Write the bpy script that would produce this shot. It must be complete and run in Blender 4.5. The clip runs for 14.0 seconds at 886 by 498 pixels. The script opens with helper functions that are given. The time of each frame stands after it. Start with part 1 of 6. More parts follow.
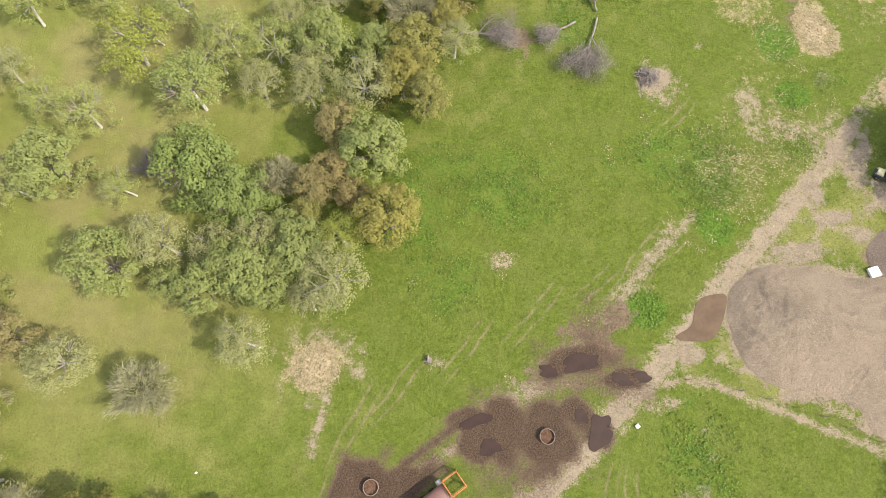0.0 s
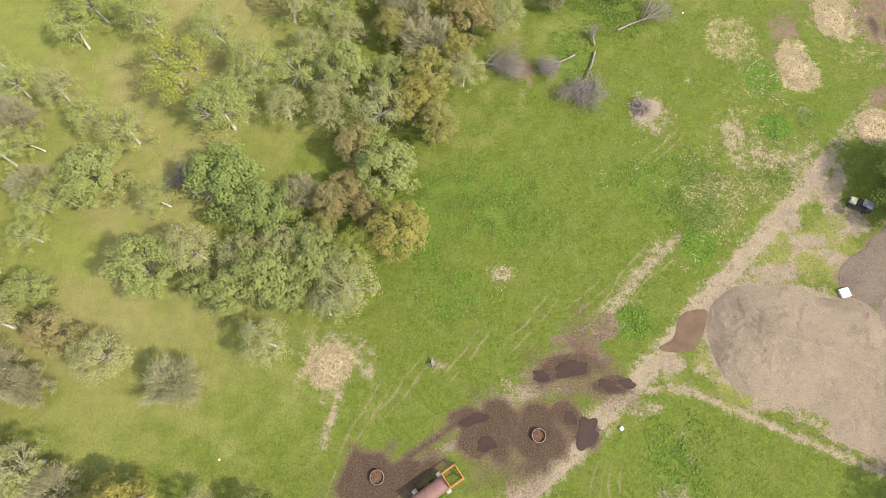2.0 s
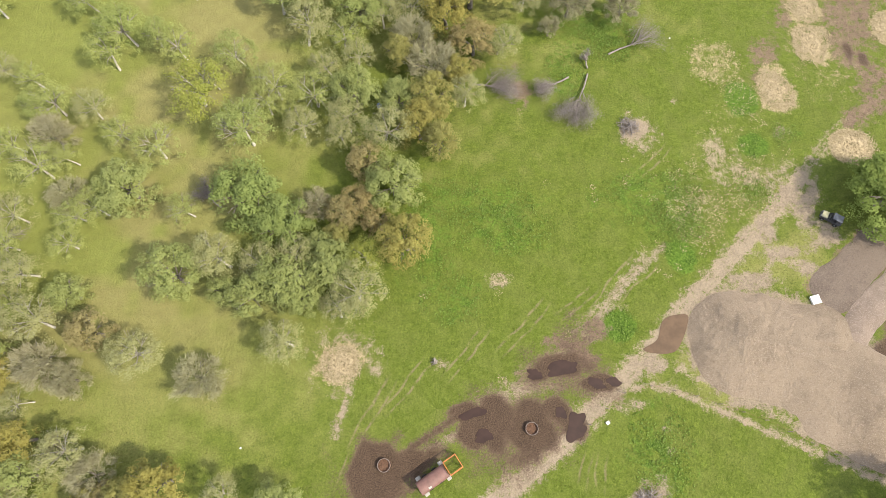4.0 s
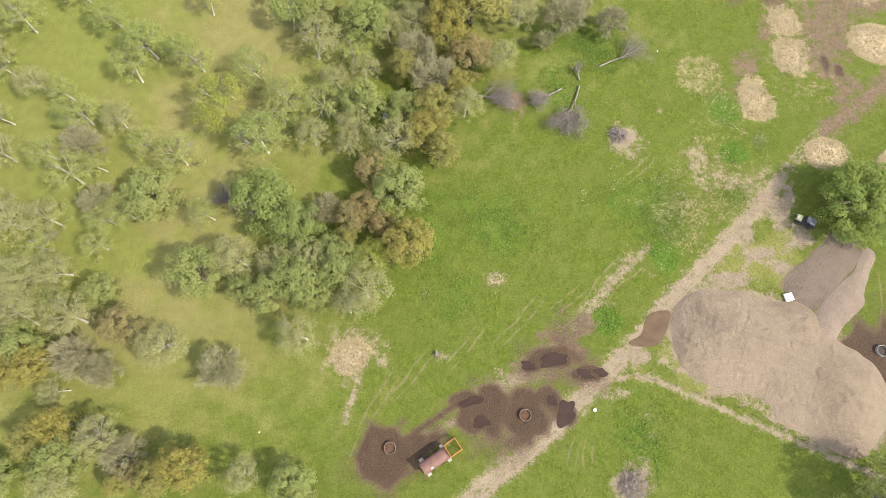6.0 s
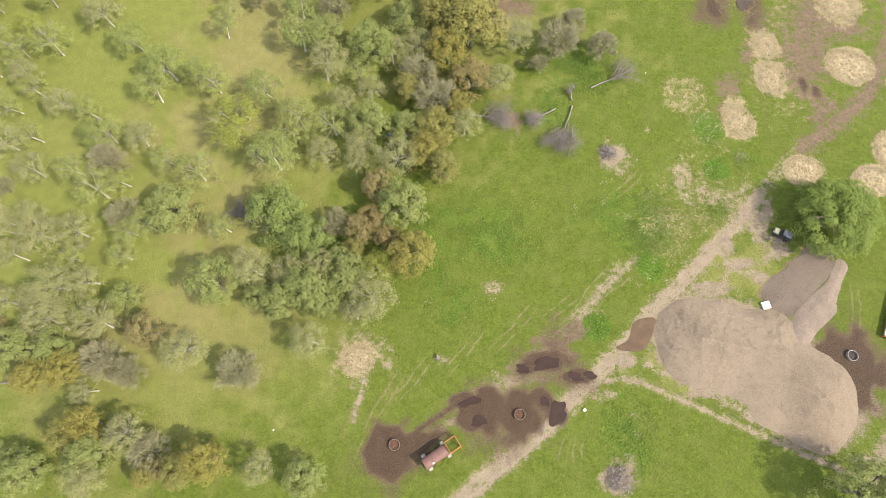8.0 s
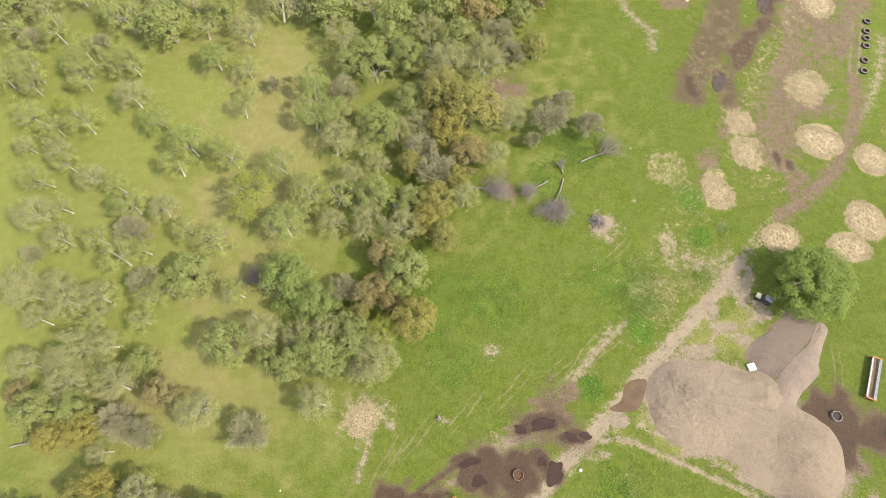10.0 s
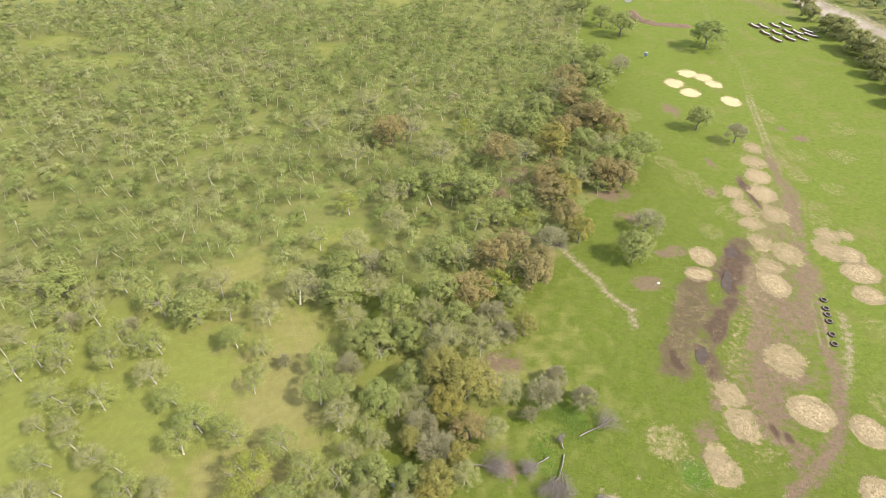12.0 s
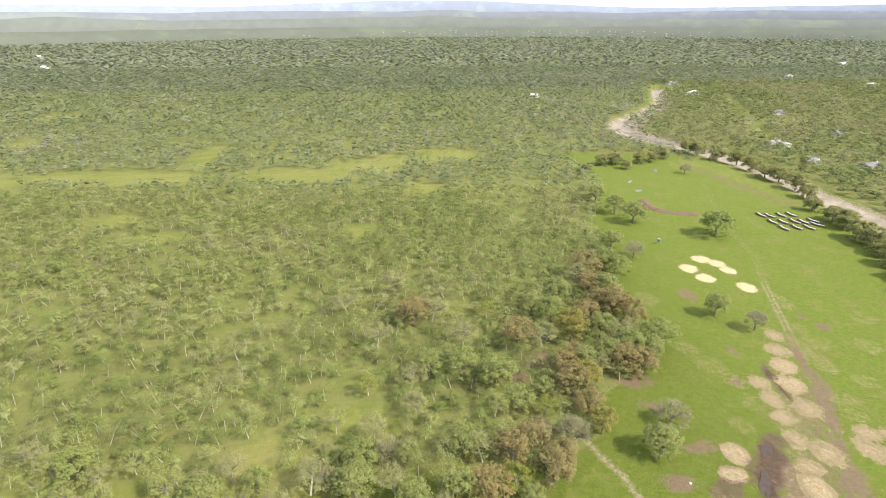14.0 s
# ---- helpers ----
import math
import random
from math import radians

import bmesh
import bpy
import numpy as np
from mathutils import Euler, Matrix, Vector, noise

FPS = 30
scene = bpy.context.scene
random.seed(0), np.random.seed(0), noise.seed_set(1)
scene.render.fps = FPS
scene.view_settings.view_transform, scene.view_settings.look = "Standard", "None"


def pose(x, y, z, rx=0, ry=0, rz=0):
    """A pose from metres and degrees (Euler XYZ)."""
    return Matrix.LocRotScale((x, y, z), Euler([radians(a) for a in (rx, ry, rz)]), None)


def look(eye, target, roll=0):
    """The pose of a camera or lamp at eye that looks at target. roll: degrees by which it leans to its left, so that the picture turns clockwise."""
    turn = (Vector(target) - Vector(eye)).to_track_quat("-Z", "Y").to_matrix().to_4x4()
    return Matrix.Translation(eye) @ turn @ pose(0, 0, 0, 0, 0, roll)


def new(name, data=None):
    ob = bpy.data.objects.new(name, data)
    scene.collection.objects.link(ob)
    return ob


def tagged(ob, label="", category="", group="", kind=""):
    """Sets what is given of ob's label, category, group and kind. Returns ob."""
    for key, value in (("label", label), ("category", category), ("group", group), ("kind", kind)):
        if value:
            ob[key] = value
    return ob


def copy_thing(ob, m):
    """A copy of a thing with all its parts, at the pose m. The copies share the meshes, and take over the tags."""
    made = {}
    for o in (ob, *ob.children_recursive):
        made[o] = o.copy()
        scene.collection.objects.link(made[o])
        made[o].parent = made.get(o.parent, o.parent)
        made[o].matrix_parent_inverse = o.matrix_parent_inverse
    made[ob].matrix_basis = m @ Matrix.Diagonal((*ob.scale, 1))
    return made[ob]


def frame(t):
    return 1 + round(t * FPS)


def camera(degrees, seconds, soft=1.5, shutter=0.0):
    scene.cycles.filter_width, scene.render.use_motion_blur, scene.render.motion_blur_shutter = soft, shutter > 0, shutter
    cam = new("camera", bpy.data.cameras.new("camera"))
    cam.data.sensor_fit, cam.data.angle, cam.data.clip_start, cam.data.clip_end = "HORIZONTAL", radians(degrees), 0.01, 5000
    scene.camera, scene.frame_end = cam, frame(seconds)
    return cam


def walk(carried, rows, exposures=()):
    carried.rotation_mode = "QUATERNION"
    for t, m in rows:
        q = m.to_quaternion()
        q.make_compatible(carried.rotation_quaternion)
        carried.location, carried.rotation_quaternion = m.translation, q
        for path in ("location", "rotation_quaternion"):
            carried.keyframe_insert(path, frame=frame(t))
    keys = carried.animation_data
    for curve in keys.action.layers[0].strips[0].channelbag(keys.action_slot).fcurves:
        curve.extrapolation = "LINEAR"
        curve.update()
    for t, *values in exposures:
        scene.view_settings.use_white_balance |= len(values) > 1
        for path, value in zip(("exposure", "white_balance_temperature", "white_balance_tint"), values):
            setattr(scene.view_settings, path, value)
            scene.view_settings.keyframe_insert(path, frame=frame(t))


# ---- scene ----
# The camera rises straight up over the pasture, then tips towards the horizon.
cam = camera(77.87, 14.0, soft=0.8)
PATH = [
    (0.0, -0.00, 0.00, 80.00, 17.05, -1.05, -4.59),
    (0.5, -0.06, -0.38, 81.91, 17.26, -1.05, -3.71),
    (1.0, -0.12, -0.77, 83.83, 17.44, -1.04, -3.39),
    (1.5, -0.18, -1.18, 85.76, 17.67, -1.01, -3.22),
    (2.0, -0.23, -1.59, 87.71, 17.90, -0.94, -3.09),
    (2.5, -0.29, -2.01, 89.67, 18.12, -0.90, -2.97),
    (3.0, -0.33, -2.44, 91.64, 18.35, -0.86, -2.86),
    (5.5, -0.32, -4.19, 101.75, 17.75, -0.58, -2.58),
    (6.0, -0.31, -4.44, 103.79, 17.60, -0.55, -2.60),
    (6.5, -0.30, -4.68, 105.82, 17.63, -0.52, -2.57),
    (7.0, -0.29, -4.89, 107.86, 17.67, -0.48, -2.54),
    (9.5, -0.41, -5.14, 118.00, 19.53, -0.41, -2.40),
    (10.0, -0.23, -5.10, 120.10, 23.35, -0.27, -2.51),
    (10.5, -0.04, -5.06, 122.22, 30.23, -0.11, -2.61),
    (11.0, 0.16, -5.02, 124.36, 39.12, 0.05, -2.73),
    (11.5, 0.36, -4.99, 126.48, 44.23, 0.16, -2.77),
    (12.0, 0.56, -4.96, 128.59, 49.51, 0.18, -2.69),
    (12.5, 0.78, -4.94, 130.67, 54.83, 0.25, -2.66),
    (13.0, 0.98, -4.94, 132.74, 60.19, 0.35, -2.63),
    (13.5, 1.19, -4.95, 134.80, 65.17, 0.36, -2.14),
    (14.0, 1.39, -4.98, 136.86, 66.58, 0.28, -0.00),
]
walk(cam, [(t, pose(x, y, z, rx, ry, rz)) for t, x, y, z, rx, ry, rz in PATH])

# ---- world, sun, exposure ----
SUN_ELEVATION, SUN_AZIMUTH = radians(45), radians(116)
scene.view_settings.exposure = 1.88
world = bpy.data.worlds.new("sky")
scene.world = world
world.use_nodes = True
wn, wl = world.node_tree.nodes, world.node_tree.links
sky = wn.new("ShaderNodeTexSky")
sky.sky_type, sky.sun_disc = "NISHITA", False
sky.sun_elevation, sky.sun_rotation = SUN_ELEVATION, SUN_AZIMUTH
sky.air_density, sky.dust_density, sky.ozone_density = 1.0, 1.0, 1.0
# a thin veil of high cloud over the whole sky
veil, drift = wn.new("ShaderNodeMix"), wn.new("ShaderNodeTexNoise")
veil.data_type = "RGBA"
drift.inputs["Scale"].default_value, drift.inputs["Detail"].default_value = 3.0, 5.0
spread = wn.new("ShaderNodeMapRange")
for key, value in (("From Min", 0.3), ("From Max", 0.7), ("To Min", 0.5), ("To Max", 0.75)):
    spread.inputs[key].default_value = value
wl.new(drift.outputs["Fac"], spread.inputs["Value"]), wl.new(spread.outputs[0], veil.inputs[0])
wl.new(sky.outputs[0], veil.inputs[6])
veil.inputs[7].default_value = (3.75, 3.75, 3.8, 1)
wl.new(veil.outputs[2], wn["Background"].inputs[0])
wn["Background"].inputs[1].default_value = 0.15
sun_data = bpy.data.lights.new("sun", "SUN")
sun_data.energy, sun_data.angle, sun_data.color = 2.55, radians(2.0), (1.0, 0.93, 0.76)
sun = new("sun", sun_data)
sun.matrix_world = look((math.sin(SUN_AZIMUTH) * 100, math.cos(SUN_AZIMUTH) * 100, 100 * math.tan(SUN_ELEVATION)), (0, 0, 0))


# ---- materials ----
class Nodes:
    """A small builder for node materials."""

    def __init__(self, name, rough=0.9, spec=0.2):
        self.mat = bpy.data.materials.new(name)
        self.mat.use_nodes = True
        self.n, self.l = self.mat.node_tree.nodes, self.mat.node_tree.links
        self.bsdf = self.n["Principled BSDF"]
        self.bsdf.inputs["Roughness"].default_value = rough
        self.bsdf.inputs["Specular IOR Level"].default_value = spec
        self.coord = self.n.new("ShaderNodeTexCoord").outputs["Object"]

    def put(self, socket, value):
        if isinstance(value, bpy.types.NodeSocket):
            self.l.new(value, socket)
        elif isinstance(value, (tuple, list)) and len(value) == 3 and socket.type == "RGBA":
            socket.default_value = (*value, 1)
        else:
            socket.default_value = value

    def noise(self, scale, detail=4.0, rough=0.6, where=None):
        t = self.n.new("ShaderNodeTexNoise")
        self.l.new(where or self.coord, t.inputs["Vector"])
        t.inputs["Scale"].default_value, t.inputs["Detail"].default_value, t.inputs["Roughness"].default_value = scale, detail, rough
        return t.outputs["Fac"]

    def ramp(self, value, lo, hi, a=0.0, b=1.0):
        t = self.n.new("ShaderNodeMapRange")
        t.interpolation_type = "SMOOTHSTEP"
        for key, v in (("Value", value), ("From Min", lo), ("From Max", hi), ("To Min", a), ("To Max", b)):
            self.put(t.inputs[key], v)
        return t.outputs[0]

    def math(self, how, a, b=0.5):
        t = self.n.new("ShaderNodeMath")
        t.operation = how
        self.put(t.inputs[0], a), self.put(t.inputs[1], b)
        return t.outputs[0]

    def mix(self, fac, a, b):
        t = self.n.new("ShaderNodeMix")
        t.data_type = "RGBA"
        self.put(t.inputs[0], fac), self.put(t.inputs[6], a), self.put(t.inputs[7], b)
        return t.outputs[2]

    def shade(self, color, value):
        t = self.n.new("ShaderNodeHueSaturation")
        self.put(t.inputs["Color"], color), self.put(t.inputs["Value"], value)
        return t.outputs[0]

    def attr(self, name):
        t = self.n.new("ShaderNodeAttribute")
        t.attribute_name = name
        return t.outputs["Fac"]

    def random(self):
        return self.n.new("ShaderNodeObjectInfo").outputs["Random"]

    def island(self):
        return self.n.new("ShaderNodeNewGeometry").outputs["Random Per Island"]

    def bump(self, height, strength=0.5, distance=0.05):
        t = self.n.new("ShaderNodeBump")
        t.inputs["Strength"].default_value, t.inputs["Distance"].default_value = strength, distance
        self.l.new(height, t.inputs["Height"])
        self.l.new(t.outputs[0], self.bsdf.inputs["Normal"])

    def color(self, value):
        self.put(self.bsdf.inputs["Base Color"], value)
        return self

    def leafy(self, value, share=0.35):
        """Leaves let some light through."""
        self.color(value)
        tr, mx = self.n.new("ShaderNodeBsdfTranslucent"), self.n.new("ShaderNodeMixShader")
        self.put(tr.inputs[0], value)
        mx.inputs[0].default_value = share
        self.l.new(self.bsdf.outputs[0], mx.inputs[1]), self.l.new(tr.outputs[0], mx.inputs[2])
        self.l.new(mx.outputs[0], self.n["Material Output"].inputs["Surface"])
        return self.mat


def plain(name, color, rough=0.7, spec=0.3, metal=0.0, wear=0.25, scale=3.0):
    """Paint, metal or rubber with stains and fine grain."""
    k = Nodes(name, rough, spec)
    dark = tuple(c * (1 - wear) for c in color)
    rusty = (color[0] * (1 - wear * 0.5), color[1] * (1 - wear * 0.8), color[2] * (1 - wear))
    c = k.mix(k.ramp(k.noise(scale), 0.35, 0.7), color, dark)
    k.color(k.mix(k.ramp(k.noise(scale * 7), 0.5, 0.75), c, rusty))
    k.bsdf.inputs["Metallic"].default_value = metal
    return k.mat


# Old pairs of wheel marks in the grass: from x, y to x, y.
OLD_RUTS = [
    (-14.3, -6.1, -7.3, 5.8), (-9.1, -0.4, -0.7, 8.4), (1.6, 4.8, 9.8, 13.3), (27.6, 14.4, 38, 25.4), (22.1, 14, 29.5, 19.9), (32.2, 16.7, 41.4, 24.6),
    (22.7, -13, 24.8, -7.8), (25.6, -14.1, 27.2, -8.4), (40.7, 41.6, 47.7, 47.8), (85.2, 7.8, 89.3, 20.1), (-16, -11.3, -13.8, -6.2), (11.3, 8.5, 20.6, 17.8),
]


def ground_material():
    k = Nodes("pasture", 0.95, 0.1)
    big, mid, fine, grain = k.noise(0.035, 3), k.noise(0.22, 4), k.noise(1.1, 5, 0.7), k.noise(5.0, 4, 0.75)
    tuft, blade = k.noise(2.4, 3, 0.6), k.noise(9.0, 2, 0.6)
    fray = k.math("ADD", k.math("MULTIPLY", k.math("SUBTRACT", k.noise(0.6, 7, 0.8), 0.5), 2.6), k.math("MULTIPLY", k.math("SUBTRACT", grain, 0.5), 1.5))

    def mask(name, lo=0.3, hi=0.7):
        return k.ramp(k.math("ADD", k.attr(name), k.math("MULTIPLY", fray, k.ramp(k.attr(name), 0.0, 0.12))), lo, hi)

    green = k.mix(k.ramp(fine, 0.35, 0.65), GRASS[0], GRASS[1])
    green = k.mix(k.ramp(mid, 0.42, 0.62, 0.0, 0.8), green, GRASS[2])
    olive = k.mix(k.ramp(fine, 0.35, 0.68), GRASS[3], GRASS[4])
    grass = k.mix(k.ramp(k.math("ADD", k.attr("dry"), k.math("ADD", k.math("MULTIPLY", k.math("SUBTRACT", big, 0.5), 0.55), k.math("MULTIPLY", k.math("SUBTRACT", mid, 0.5), 0.4))), 0.05, 0.8), green, olive)
    grass = k.mix(k.ramp(tuft, 0.56, 0.72, 0.0, 0.5), grass, GRASS[5])
    grass = k.mix(k.ramp(tuft, 0.44, 0.30, 0.0, 0.7), grass, GRASS[6])
    grass = k.mix(k.ramp(blade, 0.56, 0.70, 0.0, 0.5), grass, GRASS[7])
    grass = k.mix(k.ramp(blade, 0.42, 0.28, 0.0, 0.45), grass, GRASS[6])
    lush = k.mix(k.ramp(tuft, 0.38, 0.62), (0.038, 0.074, 0.008), (0.078, 0.122, 0.017))
    grass = k.mix(mask("weed", 0.25, 0.75), grass, k.mix(k.ramp(blade, 0.55, 0.75, 0.0, 0.6), lush, (0.107, 0.148, 0.029)))
    soil = k.mix(k.ramp(k.noise(2.2, 5, 0.75), 0.3, 0.7), (0.220, 0.174, 0.124), (0.176, 0.136, 0.094))
    soil = k.mix(k.ramp(grain, 0.5, 0.7, 0.0, 0.6), soil, (0.250, 0.196, 0.145))
    straw = k.mix(k.ramp(k.noise(2.0, 5, 0.8), 0.42, 0.6), (0.262, 0.208, 0.122), (0.150, 0.116, 0.062))
    straw = k.mix(k.ramp(grain, 0.5, 0.68, 0.0, 0.7), straw, (0.310, 0.248, 0.150))
    gravel = k.mix(k.ramp(grain, 0.35, 0.65), (0.205, 0.160, 0.115), (0.140, 0.108, 0.077))
    gravel = k.mix(k.ramp(fine, 0.4, 0.6, 0.0, 0.5), gravel, (0.215, 0.17, 0.122))
    earth = k.mix(k.ramp(fine, 0.35, 0.65), (0.140, 0.098, 0.068), (0.096, 0.066, 0.046))
    earth = k.mix(k.ramp(grain, 0.48, 0.68, 0.0, 0.6), earth, (0.180, 0.130, 0.092))
    mud = k.mix(k.ramp(fine, 0.35, 0.65), (0.082, 0.053, 0.036), (0.054, 0.034, 0.023))
    mud = k.mix(k.ramp(k.noise(5.5, 4, 0.8), 0.42, 0.62, 0.0, 0.8), mud, (0.112, 0.076, 0.053))
    broad = k.noise(0.03, 3, 0.6)
    smooth = k.mix(k.ramp(k.math("ADD", k.attr("tan"), k.math("MULTIPLY", k.math("SUBTRACT", broad, 0.5), 1.6)), 0.0, 0.8), (0.132, 0.144, 0.034), (0.172, 0.152, 0.060))
    smooth = k.mix(k.ramp(fine, 0.35, 0.7, 0.0, 0.3), smooth, (0.142, 0.146, 0.042))
    still = k.attr("still")
    grass = k.mix(k.math("MULTIPLY", still, 0.85), grass, smooth)
    shady = k.mix(k.ramp(k.noise(0.09, 5, 0.7), 0.35, 0.65), (0.106, 0.120, 0.034), (0.140, 0.132, 0.051))
    grass = k.mix(k.math("MULTIPLY", k.attr("field"), 0.7), grass, k.mix(k.ramp(fine, 0.35, 0.65), (0.080, 0.108, 0.013), (0.108, 0.132, 0.024)))
    patchy = k.math("MULTIPLY", k.attr("field"), k.ramp(k.noise(0.07, 6, 0.75), 0.48, 0.66, 0.0, 0.65))
    grass = k.mix(patchy, grass, (0.120, 0.112, 0.036))
    grass = k.mix(k.math("MULTIPLY", k.attr("field"), k.ramp(k.noise(0.5, 5, 0.8), 0.46, 0.34, 0.0, 0.6)), grass, (0.050, 0.072, 0.010))
    grass = k.mix(k.ramp(k.attr("wood"), 0.1, 0.7, 0.0, 0.8), grass, shady)
    axes = k.n.new("ShaderNodeSeparateXYZ")
    k.l.new(k.coord, axes.inputs[0])
    sway = k.math("MULTIPLY", k.math("SUBTRACT", k.noise(0.12, 2), 0.5), 2.4)
    marks = 0.0
    for x0, y0, x1, y1 in OLD_RUTS:
        long = math.hypot(x1 - x0, y1 - y0)
        ux, uy = (x1 - x0) / long, (y1 - y0) / long
        across = k.math("SUBTRACT", k.math("MULTIPLY_ADD", axes.outputs[1], ux), 0.0)
        across.node.inputs[0].links[0].from_node.inputs[2].default_value = x0 * uy - y0 * ux
        across = k.math("SUBTRACT", k.math("ADD", across, sway), k.math("MULTIPLY", axes.outputs[0], uy))
        along = k.math("ADD", k.math("MULTIPLY", axes.outputs[0], ux), k.math("MULTIPLY_ADD", axes.outputs[1], uy))
        along.node.inputs[1].links[0].from_node.inputs[2].default_value = -(x0 * ux + y0 * uy) - long / 2
        line = k.ramp(k.math("ABSOLUTE", k.math("SUBTRACT", k.math("ABSOLUTE", across), 0.8)), 0.05, 0.32, 1.0, 0.0)
        line = k.math("MULTIPLY", line, k.ramp(k.math("ABSOLUTE", along), long / 2 - 3, long / 2 + 1, 1.0, 0.0))
        marks = k.math("MAXIMUM", line, marks)
    marks = k.math("MULTIPLY", marks, k.ramp(k.noise(0.5, 4, 0.7), 0.34, 0.58, 0.0, 0.8))
    grass = k.mix(marks, grass, (0.150, 0.122, 0.066))
    c = k.mix(mask("soil"), grass, soil)
    c = k.mix(mask("gravel"), c, gravel)
    c = k.mix(mask("earth"), c, earth)
    c = k.mix(mask("sand"), c, k.mix(k.ramp(k.noise(0.12, 5, 0.7), 0.35, 0.65), (0.255, 0.22, 0.18), (0.18, 0.148, 0.118)))
    c = k.mix(mask("straw"), c, straw)
    mud = k.mix(k.ramp(k.math("ADD", k.attr("mud"), k.math("MULTIPLY", fray, 0.4)), 0.6, 1.0), mud, k.mix(k.ramp(k.noise(5.0, 4, 0.8), 0.40, 0.62), (0.032, 0.020, 0.013), (0.082, 0.053, 0.034)))
    mudmask = k.ramp(k.math("ADD", k.attr("mud"), k.math("MULTIPLY", k.math("ADD", k.math("MULTIPLY", fray, 0.5), k.math("MULTIPLY", k.math("SUBTRACT", k.noise(3.0, 6, 0.85), 0.5), 2.2)), k.ramp(k.attr("mud"), 0.0, 0.15))), 0.2, 0.8)
    c = k.mix(mudmask, c, mud)
    c = k.shade(c, k.math("ADD", 1.0, k.math("MULTIPLY", k.ramp(k.noise(3.2, 5, 0.8), 0.34, 0.66, -0.18, 0.17), k.ramp(still, 0.0, 1.0, 1.0, 0.3))))
    c = k.shade(c, k.ramp(k.noise(0.45, 4, 0.6), 0.32, 0.68, 0.92, 1.07))
    k.color(c)
    k.put(k.bsdf.inputs["Roughness"], k.ramp(mudmask, 0, 1, 0.95, 0.65))
    k.bump(k.math("ADD", fine, k.math("MULTIPLY", k.math("ADD", grain, tuft), 0.7)), 0.9, 0.3)
    return k.mat


GRASS = [(0.060, 0.081, 0.010), (0.089, 0.111, 0.017), (0.085, 0.101, 0.019), (0.135, 0.139, 0.038), (0.164, 0.152, 0.051), (0.116, 0.125, 0.032), (0.038, 0.052, 0.008), (0.144, 0.148, 0.047)]
M_GROUND = ground_material()


def leaf_material(name, a, b, c, share=0.36):
    """Leaves from a to b leaf by leaf, towards c tree by tree."""
    k = Nodes(name, 0.75, 0.15)
    col = k.mix(k.island(), a, b)
    col = k.mix(k.math("MULTIPLY", k.random(), 0.7), col, c)
    return k.leafy(col, share)


def woods_material(name, light, mid, pale, dry, share=0.30):
    """Leaves of many trees: the tint runs from tree to tree."""
    k = Nodes(name, 0.8, 0.1)
    tint, leaf = k.attr("tint"), k.island()
    a = k.mix(k.ramp(tint, 0.0, 0.45), light, mid)
    a = k.mix(k.ramp(tint, 0.45, 0.7), a, pale)
    a = k.mix(k.ramp(tint, 0.78, 1.0), a, dry)
    return k.leafy(k.shade(k.shade(a, k.ramp(leaf, 0.0, 1.0, 0.9, 1.1)), k.ramp(k.attr("vigour"), 0.0, 1.0, 0.78, 1.15)), share)


def bark_material(name, a, b):
    k = Nodes(name, 0.9, 0.1)
    k.color(k.mix(k.ramp(k.noise(2.5, 5), 0.35, 0.65), a, b))
    k.bump(k.noise(12), 0.5, 0.03)
    return k.mat


M_PALE_BARK = bark_material("pale_bark", (0.40, 0.37, 0.32), (0.25, 0.225, 0.19))
M_LIMB_BARK = bark_material("limb_bark", (0.24, 0.22, 0.18), (0.155, 0.135, 0.11))
M_DARK_BARK = bark_material("grey_bark", (0.15, 0.13, 0.11), (0.09, 0.075, 0.062))
M_DEAD_WOOD = bark_material("weathered_wood", (0.20, 0.172, 0.155), (0.125, 0.103, 0.095))
M_LEAF = {
    "green": leaf_material("green_oak_leaves", (0.165, 0.196, 0.055), (0.228, 0.252, 0.080), (0.196, 0.216, 0.070)),
    "live": leaf_material("live_oak_leaves", (0.132, 0.164, 0.045), (0.180, 0.215, 0.064), (0.156, 0.184, 0.056)),
    "olive": leaf_material("olive_oak_leaves", (0.162, 0.188, 0.055), (0.214, 0.234, 0.077), (0.194, 0.208, 0.074)),
    "catkin": leaf_material("catkin_oak_leaves", (0.176, 0.156, 0.037), (0.246, 0.212, 0.058), (0.184, 0.180, 0.062)),
    "tawny": leaf_material("tawny_oak_leaves", (0.185, 0.146, 0.058), (0.248, 0.198, 0.086), (0.198, 0.172, 0.076)),
    "blue": leaf_material("blue_oak_leaves", (0.194, 0.217, 0.063), (0.246, 0.262, 0.084), (0.218, 0.232, 0.076)),
    "fresh": leaf_material("fresh_oak_leaves", (0.167, 0.185, 0.034), (0.238, 0.246, 0.056), (0.202, 0.220, 0.045)),
    "bank": leaf_material("bank_tree_leaves", (0.166, 0.171, 0.055), (0.234, 0.234, 0.085), (0.205, 0.205, 0.085)),
    "sage": leaf_material("sage_oak_leaves", (0.200, 0.202, 0.080), (0.252, 0.246, 0.110), (0.230, 0.222, 0.102)),
    "lone": leaf_material("lone_oak_leaves", (0.115, 0.155, 0.032), (0.184, 0.225, 0.054), (0.149, 0.187, 0.041)),
    "grey": leaf_material("grey_twigs", (0.287, 0.253, 0.171), (0.244, 0.227, 0.128), (0.259, 0.248, 0.137), 0.35),
}
M_WOODS = woods_material("woodland_leaves", (0.137, 0.165, 0.050), (0.183, 0.201, 0.072), (0.198, 0.202, 0.093), (0.215, 0.185, 0.119))
